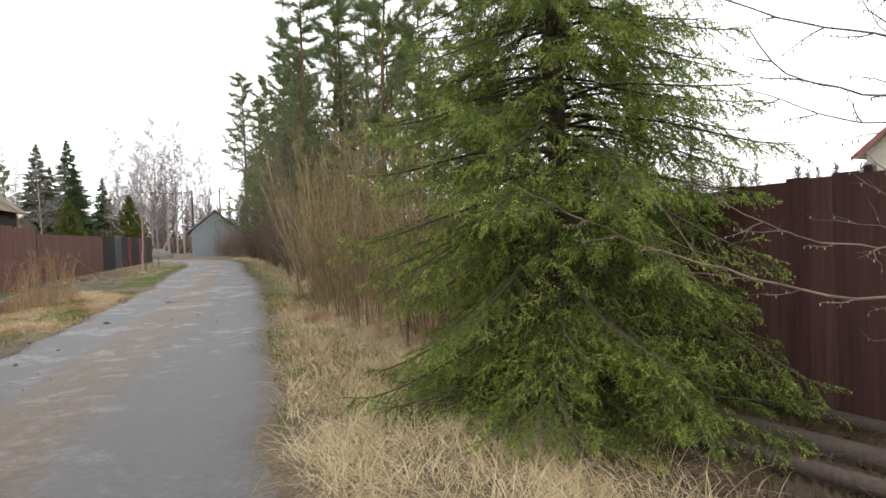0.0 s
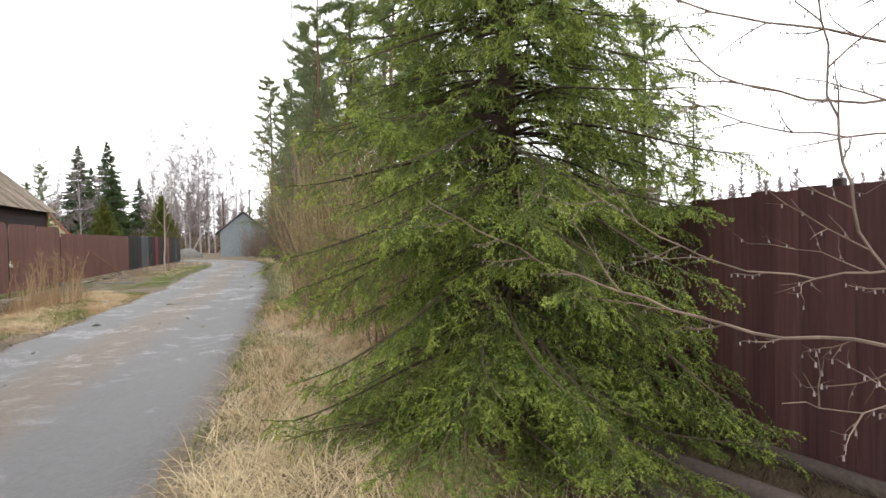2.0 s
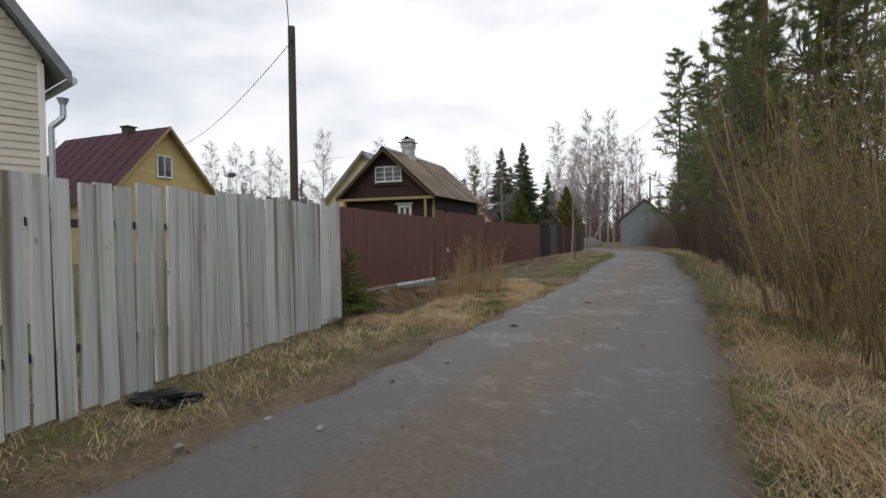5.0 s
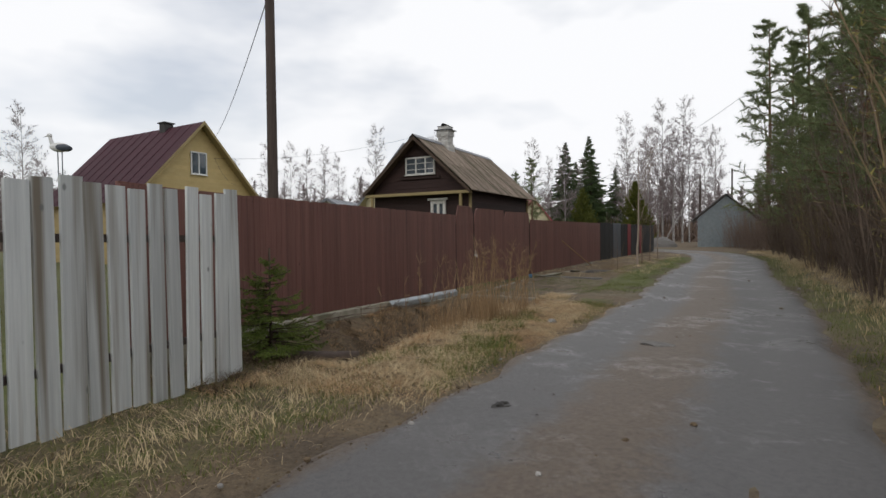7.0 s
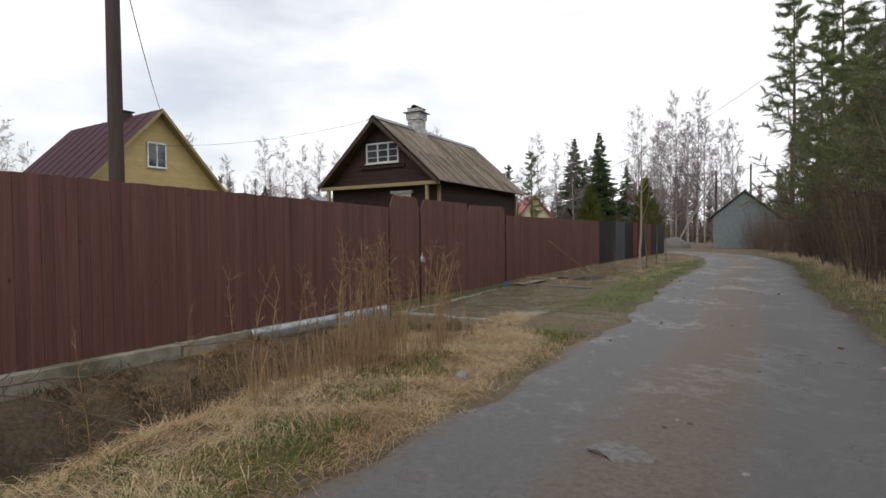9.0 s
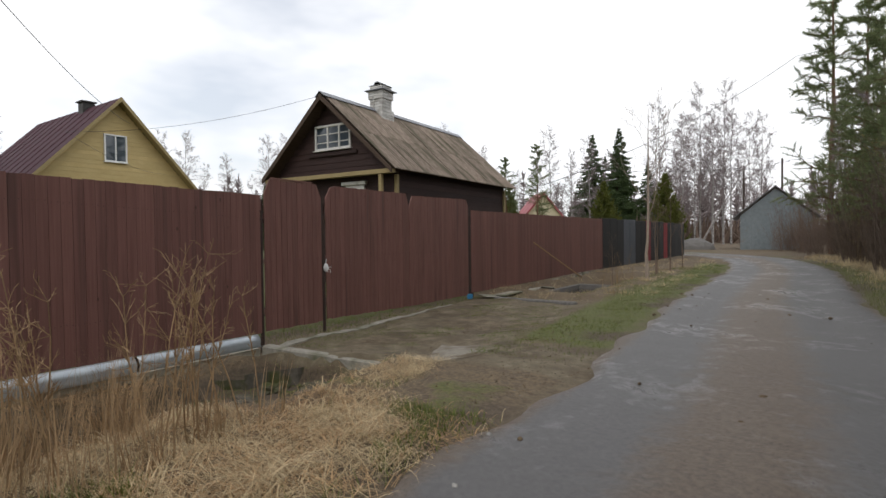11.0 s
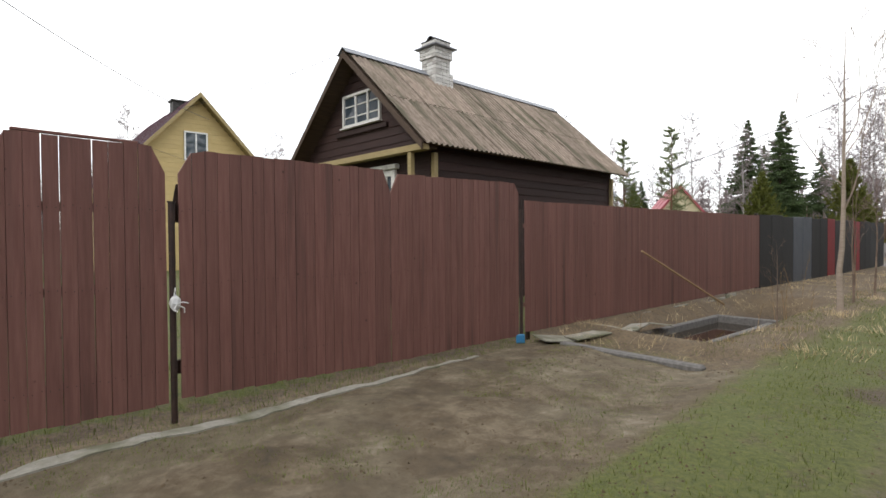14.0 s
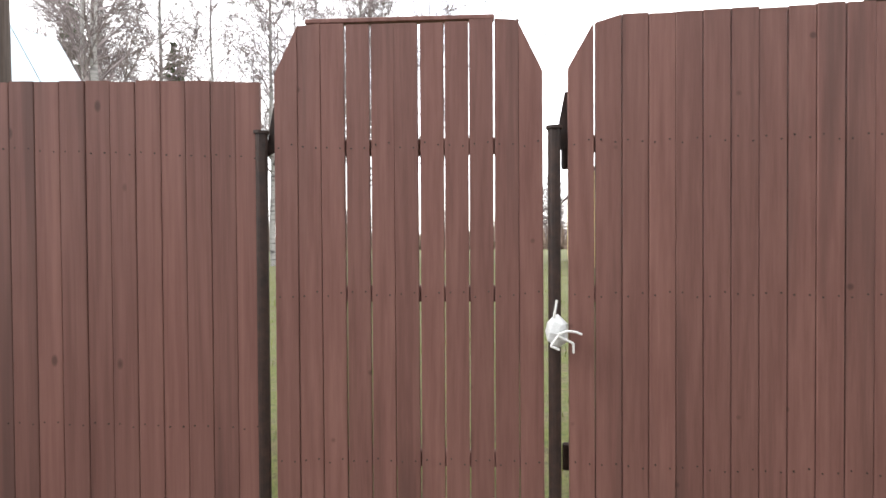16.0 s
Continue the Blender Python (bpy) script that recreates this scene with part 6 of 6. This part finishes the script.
child("bud_cover", mesh_np("bud_cover", *prisms(tips - np.array([0, 0, 0.014]), tips, 0.0036, 0.0022, 4), M_TWIG_B), alder, None, "dark dry catkins and buds")

# logs along the dark fence
for (x0, y0, x1, y1, z, r) in ((3.1, 2.0, 1.45, 4.1, -0.05, 0.075), (3.5, 2.2, 1.95, 4.6, -0.05, 0.06), (2.6, 2.05, 1.2, 3.65, -0.04, 0.05)):
    log = thing("log", pose(0, 0, 0), "grey weathered log lying along the dark fence", "log", "logs by the fence")
    bm = rod(bmesh.new(), (x0, y0, z), (x1, y1, z + 0.02), r, r * 0.85, k=12)
    part("trunk", bm, M_POLE, log, smooth=True)


# ---- grass ----
def grow(name, n, region, test, hmin, hmax, lean_a, lean_b, wmin, wmax, material, label, seed, flat=0.0, clump=0.0):
    r = np.random.default_rng(seed)
    x, y = r.uniform(region[0], region[1], n), r.uniform(region[2], region[3], n)
    if clump:
        m = max(1, n // 26)
        cx, cy = r.uniform(region[0], region[1], m), r.uniform(region[2], region[3], m)
        k = r.integers(0, m, n)
        x, y = cx[k] + r.normal(size=n) * clump, cy[k] + r.normal(size=n) * clump
        turn, tall = (r.uniform(0, 2 * np.pi, m) + 0.0)[k] + r.normal(size=n) * 0.38, r.uniform(0.55, 1.35, m)[k]
    else:
        turn, tall = r.uniform(0, 2 * np.pi, n), np.ones(n)
    h, green, mud, wetsoil_shade, dr, df, af = fields(x, y)
    ok = test(x, y, dr, df, af, r)
    x, y, h = x[ok], y[ok], h[ok]
    p = np.stack([x, y, h - 0.01], 1)
    m = len(p)
    v, f = blades(p, r.uniform(hmin, hmax, m) * tall[ok], r.uniform(lean_a, lean_b, m), r.uniform(wmin, wmax, m), r, 3, flat, turn[ok])
    tagged(new(name, mesh_np(name, v, f, material)), label, "grass", kind="stuff")


def thin_out(edge, a, b, r):
    return r.random(len(edge)) < step(edge, a, b)


RH = ROAD_HALF
grow("dry_grass", 150000, (-3.0, 4.5, -1.5, 9.5), lambda x, y, dr, df, af, r: (dr > RH) & (dr < RH + 2.6) & thin_out(dr - RH, -0.02, 0.4, r) & (r.random(len(x)) < (1 - step(dr - RH, 1.5, 2.5)) * (1 - 0.45 * step(y, 4.5, 6.5))), 0.14, 0.46, 0.7, 2.0, 0.003, 0.007, M_STRAW, "matted dry straw-coloured grass on the verge", 1, 0.75, 0.09)
grow("dry_grass", 150000, (-18.0, 0.0, 8.5, 46), lambda x, y, dr, df, af, r: (dr > RH) & (dr < RH + 3.0) & thin_out(dr - RH, 0.05, 1.2, r), 0.10, 0.34, 0.6, 2.0, 0.006, 0.012, M_STRAW, "dry grass below the saplings", 2, 0.2, 0.1)
grow("dry_grass", 60000, (-4.5, 1.5, 4.0, 13.0), lambda x, y, dr, df, af, r: (dr > RH) & (dr < RH + 2.4) & thin_out(dr - RH, 0.0, 0.5, r) & (wobble(x, y, 1.8, 2.0) > -0.2), 0.12, 0.40, 0.8, 2.4, 0.004, 0.009, M_STRAW_R, "rusty dry grass under the saplings", 21, 0.8, 0.11)
grow("green_grass", 60000, (-4.5, 1.5, 3.5, 13.0), lambda x, y, dr, df, af, r: (dr > RH) & (dr < RH + 1.5) & (wobble(x, y, 1.3, 5.0) > -0.15), 0.05, 0.22, 0.5, 1.8, 0.004, 0.008, M_GRASS, "fresh green grass through the straw", 22, 0.3, 0.12)
grow("green_grass", 220000, (-16.0, 0.5, 3, 38), lambda x, y, dr, df, af, r: (dr > RH) & (dr < RH + 1.4) & thin_out(1.4 - (dr - RH), 0, 1.0, r) & (r.random(len(x)) < 0.25 + 0.75 * step(y, 8, 13)), 0.03, 0.10, 0.3, 1.0, 0.004, 0.008, M_GRASS, "short green grass at the lane's edge", 3)
def ditch_bank(x, y, dr, df, af, r):
    return (dr < -RH) & (af > 0.4) & (df > 0.95) & ((af < 6.6) | (df > 2.45)) & ((af < 7.2) | ((df < 3.0) & (r.random(len(x)) < 0.5))) & (af < 8.5) & ~((af > 1.2) & (af < 3.1) & (df < 1.3)) & thin_out(-dr - RH, -0.05, 0.35, r)


grow("dry_grass", 150000, (-14.0, -5.0, 6.8, 16.0), lambda x, y, dr, df, af, r: ditch_bank(x, y, dr, df, af, r) & (wobble(x, y, 1.9, 3.0) > -0.25), 0.14, 0.46, 1.0, 2.8, 0.003, 0.0065, M_STRAW, "matted dry grass between lane and ditch", 4, 0.95, 0.11)
grow("dry_grass", 170000, (-14.0, -5.0, 6.8, 16.0), lambda x, y, dr, df, af, r: ditch_bank(x, y, dr, df, af, r) & ((wobble(x, y, 1.5, 6.0) > 0.0) | (r.random(len(x)) < 0.4)), 0.12, 0.42, 1.0, 2.8, 0.003, 0.0065, M_STRAW_R, "rusty brown flattened grass along the ditch", 16, 1.0, 0.13)
grow("green_grass", 150000, (-12.0, -5.0, 6.8, 16.0), lambda x, y, dr, df, af, r: ditch_bank(x, y, dr, df, af, r) & (-dr < RH + 1.3) & (wobble(x, y, 1.6, 7.0) > 0.05), 0.05, 0.16, 0.4, 1.6, 0.004, 0.008, M_GRASS, "moss and green grass between the straw", 17, 0.3, 0.12)
grow("dead_litter", 42000, (-14.0, -7.5, 6.4, 16.0), lambda x, y, dr, df, af, r: (af > 0.0) & (af < 7.6) & (df > 0.03) & (df < 1.3) & ~((af > 1.5) & (af < 2.9) & (df > 0.4)), 0.10, 0.36, 0.8, 2.4, 0.004, 0.009, M_DEAD, "dark dead stems in the ditch", 5, 0.6, 0.06)
grow("dead_litter", 80000, (-14.0, -7.5, 6.4, 15.0), lambda x, y, dr, df, af, r: (af > 0.0) & (af < 7.4) & (df > 0.03) & (df < 1.35) & ~((af > 1.5) & (af < 2.9) & (df > 0.5)) & (wobble(x, y, 2.3, 1.5) > -0.2), 0.14, 0.42, 1.2, 2.6, 0.003, 0.007, M_STRAW_R, "matted grey-brown dead stems hanging over the ditch", 18, 1.0, 0.10)
grow("moss_tufts", 36000, (-13.2, -10.2, 12.4, 15.6), lambda x, y, dr, df, af, r: (af > 6.9) & (af < 8.7) & (df > 0.35) & (df < 2.4) & (wobble(x, y, 2.4, 5.0) > -0.3), 0.015, 0.06, 0.5, 2.0, 0.003, 0.007, M_GRASS, "wet moss and grass on the ditch bottom", 19, 0.5, 0.12)
grow("dry_grass", 5000, (-11.1, -9.8, 14.5, 15.6), lambda x, y, dr, df, af, r: (af > 8.0) & (af < 8.75) & (df > 2.5) & (df < 2.95), 0.10, 0.26, 0.9, 2.4, 0.002, 0.0045, M_STRAW, "clump of rusty straw at the ditch's end", 20, 0.8, 0.10)
grow("green_grass", 100000, (-17.5, -9.0, 16.2, 36), lambda x, y, dr, df, af, r: (dr < -RH) & (-dr < RH + 2.2) & (y > 16.6) & (df > 0.2) & ((wobble(x, y, 2.2, 4.0) > -0.15) | (r.random(len(x)) < 0.25)) & thin_out(-dr - RH, 0.0, 0.25, r) & ((af > 15.8) | (r.random(len(x)) < 1 - step(-dr - RH, 0.7, 1.6))), 0.02, 0.075, 0.4, 1.6, 0.004, 0.008, M_GRASS, "short fresh green grass on the verge", 6)
grow("dry_grass", 22000, (-22, -9.5, 18.5, 38), lambda x, y, dr, df, af, r: (dr < -RH - 0.5) & (af > 15.5) & (df > 0.05), 0.05, 0.2, 0.6, 2.0, 0.004, 0.009, M_STRAW, "sparse dry grass beside the ditch", 7, 0.3, 0.12)
grow("dry_grass", 70000, (-9, -2.4, 0.3, 8.0), lambda x, y, dr, df, af, r: (dr < -RH) & (dr > -RH - 1.9) & (af < 0.9) & thin_out(-dr - RH, 0.1, 0.8, r) & (r.random(len(x)) < 0.55), 0.05, 0.22, 1.0, 2.4, 0.003, 0.008, M_STRAW, "flattened dry grass along the white fence", 8, 0.5, 0.08)
grow("green_grass", 90000, (-9.3, -2.4, 0.3, 8.3), lambda x, y, dr, df, af, r: (dr < -RH - 0.35) & (dr > -RH - 2.6) & (af < 1.6), 0.02, 0.08, 0.3, 1.2, 0.003, 0.007, M_GRASS, "mossy green grass along the white fence", 9, 0.1, 0.12)
grow("green_grass", 26000, (-16.2, -12.6, 14.0, 20.5), lambda x, y, dr, df, af, r: (af > 8.9) & (af < 15.6) & (df < 0.22) & (df > -0.5), 0.02, 0.09, 0.3, 1.4, 0.003, 0.007, M_GRASS, "thin moss and grass under the gate", 10)
grow("dry_grass", 9000, (-16.2, -9.5, 14.0, 21), lambda x, y, dr, df, af, r: (af > 9.0) & (af < 15.6) & (df > 0.4) & (dr < -RH), 0.01, 0.05, 0.8, 2.4, 0.003, 0.007, M_DEAD, "trodden litter on the driveway", 11, 0.8, 0.2)
grow("dry_grass", 40000, (-40, -9, 2, 45), lambda x, y, dr, df, af, r: (df < -0.4) & (dr < 0), 0.05, 0.16, 0.4, 1.6, 0.006, 0.014, M_GRASS, "garden lawn behind the fence", 12)


grow("dead_litter", 50000, (0.6, 4.6, 0.5, 6.0), lambda x, y, dr, df, af, r: (dr > RH + 1.5) & (dr < RH + 3.6), 0.06, 0.3, 0.8, 2.4, 0.003, 0.007, M_DEAD, "dark dead stems along the old fence", 14, 0.6, 0.07)


grow("moss_tufts", 120000, (-16.2, -9.5, 14.5, 21), lambda x, y, dr, df, af, r: (af > 9.3) & (df > 0.35) & (dr < -RH - 0.3) & (wobble(x, y, 1.7, 2.0) > 0.0), 0.012, 0.045, 0.4, 1.6, 0.003, 0.007, M_GRASS, "patches of moss and short grass on the driveway", 15, 0.2, 0.10)


def weeds(name, label, n, area, hmin, hmax, material, seed, umbel):
    """Tall dry stalks, each with side stems."""
    r = np.random.default_rng(seed)
    for i in range(n):
        ob = thing(name, pose(0, 0, 0), label, "weed", "dry weed stalks")
        t, o = r.random(), r.normal() * area[4]
        x, y = area[0] + (area[2] - area[0]) * t + o * 0.86, area[1] + (area[3] - area[1]) * t + o * 0.5
        h = r.uniform(hmin, hmax)
        out = []
        p, d = np.array([0, 0, -0.03]), unit(np.array([r.normal() * 0.10, r.normal() * 0.10, 1.0]))
        for k in range(6):
            d = unit(d + r.normal(size=3) * 0.05)
            q = p + d * h / 6
            out.append((p, q, 0.007 * (1 - k * 0.1), 0.007 * (1 - (k + 1) * 0.1), 1))
            if k >= 2:
                for _ in range(umbel):
                    limbs(r, q, unit(d * 1.0 + r.normal(size=3) * 0.55), h * r.uniform(0.06, 0.17), 0.0032, 1, 3, out, 0.6, 0.5, 1, 0.05)
            p = q
        out = [(a, b, max(c, 0.002), max(e, 0.0016), g) for a, b, c, e, g in out]
        child("stalk", mesh_np("stalk", *pack(out, 3), material), ob)
        ob.matrix_basis = pose(x, y, hgt(x, y), 0, 0, r.uniform(0, 360))


weeds("dry_weed", "tall dry brown weed stalk with branched head", 46, (-8.8, 10.6, -9.8, 13.2, 0.26), 0.7, 1.25, M_REED, 71, 3)
weeds("dry_weed", "dry brown weed stalk by the ditch", 16, (-8.6, 9.0, -10.0, 12.6, 0.4), 0.5, 1.2, M_REED, 72, 2)
weeds("dry_weed", "dry brown weed stalk by the ditch water", 10, (-14.2, 20.8, -16.8, 28.0, 0.5), 0.4, 1.1, M_REED, 73, 1)
grow("reeds", 9000, (-12.5, -8.5, 10.5, 16), lambda x, y, dr, df, af, r: (af > 3.2) & (af < 6.7) & (df > 1.3) & (df < 2.6) & (dr < -RH - 0.25), 0.3, 0.75, 0.1, 0.7, 0.005, 0.010, M_REED, "standing dry reeds beside the ditch", 13, 0.0, 0.08)

# ---- small things ----
def lump(name, x, y, sx, sy, sz, material, label, category, seed, group="", rough=0.35):
    bm = bmesh.new()
    bmesh.ops.create_icosphere(bm, subdivisions=3, radius=1.0)
    o = Vector((seed * 3.1, seed * 1.7, 0))
    for v in bm.verts:
        v.co *= 1 + rough * noise.noise(v.co * 1.6 + o) + rough * 0.5 * noise.noise(v.co * 4 + o)
        v.co = Vector((v.co.x * sx, v.co.y * sy, v.co.z * sz))
    me = bpy.data.meshes.new(name)
    bm.to_mesh(me)
    bm.free()
    me.materials.append(material)
    ob = tagged(new(name, me), label, category, group)
    ob.matrix_basis = pose(x, y, hgt(x, y) + sz * 0.25, 0, 0, seed * 47)
    return ob


lump("rubbish_bag", -5.67, 4.16, 0.24, 0.14, 0.09, M_BAG, "crumpled black plastic bag at the foot of the white fence", "bag", 1, rough=0.6)
lump("mud_clod", -5.74, 8.74, 0.10, 0.06, 0.045, M_SOOT, "dark clod of mud on the lane", "clod", 2, rough=0.5)
lump("stone", -8.09, 12.14, 0.09, 0.07, 0.06, M_STONE, "pale stone at the lane's edge", "stone", 3, "loose stones")
lump("grass_hump", -6.13, 11.82, 0.24, 0.18, 0.05, M_MOUND, "gravelly hump on the lane's crown", "hump", 4, rough=0.5)
def chips(name, n, region, test, smin, smax, material, label, seed):
    """Loose grit, clods and dead leaves: squat five-cornered bits."""
    r = np.random.default_rng(seed)
    x, y = r.uniform(region[0], region[1], n), r.uniform(region[2], region[3], n)
    h, green, mud, wetsoil_shade, dr, df, af = fields(x, y)
    ok = test(x, y, dr, df, af, r)
    x, y, h, dr = x[ok], y[ok], h[ok], dr[ok]
    z = np.where(np.abs(dr) < RH, 0.0, h)
    k = len(x)
    s = r.uniform(smin, smax, k) * r.uniform(0.5, 1, k)
    c = np.stack([x, y, z], 1)
    a = r.uniform(0, 2 * np.pi, k)
    base = [c + np.stack([np.cos(a + q) * s * r.uniform(0.6, 1.2, k), np.sin(a + q) * s * r.uniform(0.6, 1.2, k), -0.3 * s], 1) for q in (0, 1.57, 3.14, 4.71)]
    v = np.stack(base + [c + np.stack([0 * s, 0 * s, s * r.uniform(0.3, 0.7, k)], 1)], 1).reshape(-1, 3)
    f = np.array([(0, 1, 4), (1, 2, 4), (2, 3, 4), (3, 0, 4)])[None] + (np.arange(k) * 5)[:, None, None]
    tagged(new(name, mesh_np(name, v, f.reshape(-1, 3), material)), label, "grit", kind="stuff")


chips("gravel", 26000, (-15, 2, -1, 30), lambda x, y, dr, df, af, r: (np.abs(dr) < RH + 0.35) & (r.random(len(x)) < 0.06 + 0.9 * step(np.abs(dr), 1.15, 1.6) + 0.4 * bump1(dr / 0.4) * (wobble(x, y, 0.9, 2.0) > 0.1)), 0.006, 0.02, M_STONE_S, "loose grit along the lane's crown and edges", 90)
chips("leaf_litter", 22000, (-17, -9, 13.5, 26), lambda x, y, dr, df, af, r: (dr < -RH) & (df > 0.1) & (r.random(len(x)) < 0.12 + 0.7 * (wobble(x, y, 1.3, 1.0) > 0.25)), 0.008, 0.026, M_DEAD, "dead leaves and clods on the driveway", 91)
chips("leaf_litter", 34000, (-9, 3, -1, 9), lambda x, y, dr, df, af, r: (dr < -RH + 0.2) & (dr > -RH - 1.6), 0.008, 0.022, M_DEAD, "dead leaves and clods along the verge", 92)
for i, (x, y, sx, sy, sz) in enumerate(((-11.45, 14.45, 0.20, 0.12, 0.10), (-11.75, 14.1, 0.17, 0.12, 0.09), (-11.2, 14.25, 0.22, 0.11, 0.08), (-11.5, 13.7, 0.16, 0.12, 0.08), (-11.1, 14.75, 0.16, 0.10, 0.10))):
    lump("rubble", x, y, sx, sy, sz, M_CONC_M, "dark mossy lump of earth and rubble in the ditch", "rubble", i + 101, "rubble in the ditch", rough=0.6)
rp = random.Random(33)
for i in range(70):
    t = rp.random()
    y = 2.5 + 22 * t
    xc = np.interp(y, CENTRE[:, 1][:12], CENTRE[:, 0][:12])
    s = rp.uniform(0.012, 0.035)
    side = rp.choice((-1, -1, 0, 1))
    ob = lump("pebble", xc + side * rp.uniform(1.2, 1.6) + rp.uniform(-0.4, 0.4), y, s, s * 0.8, s * 0.6, M_STONE if rp.random() < 0.6 else M_DEAD, "small loose stone on the lane", "stone", i + 5, "loose stones")
    ob.location.z = 0.008
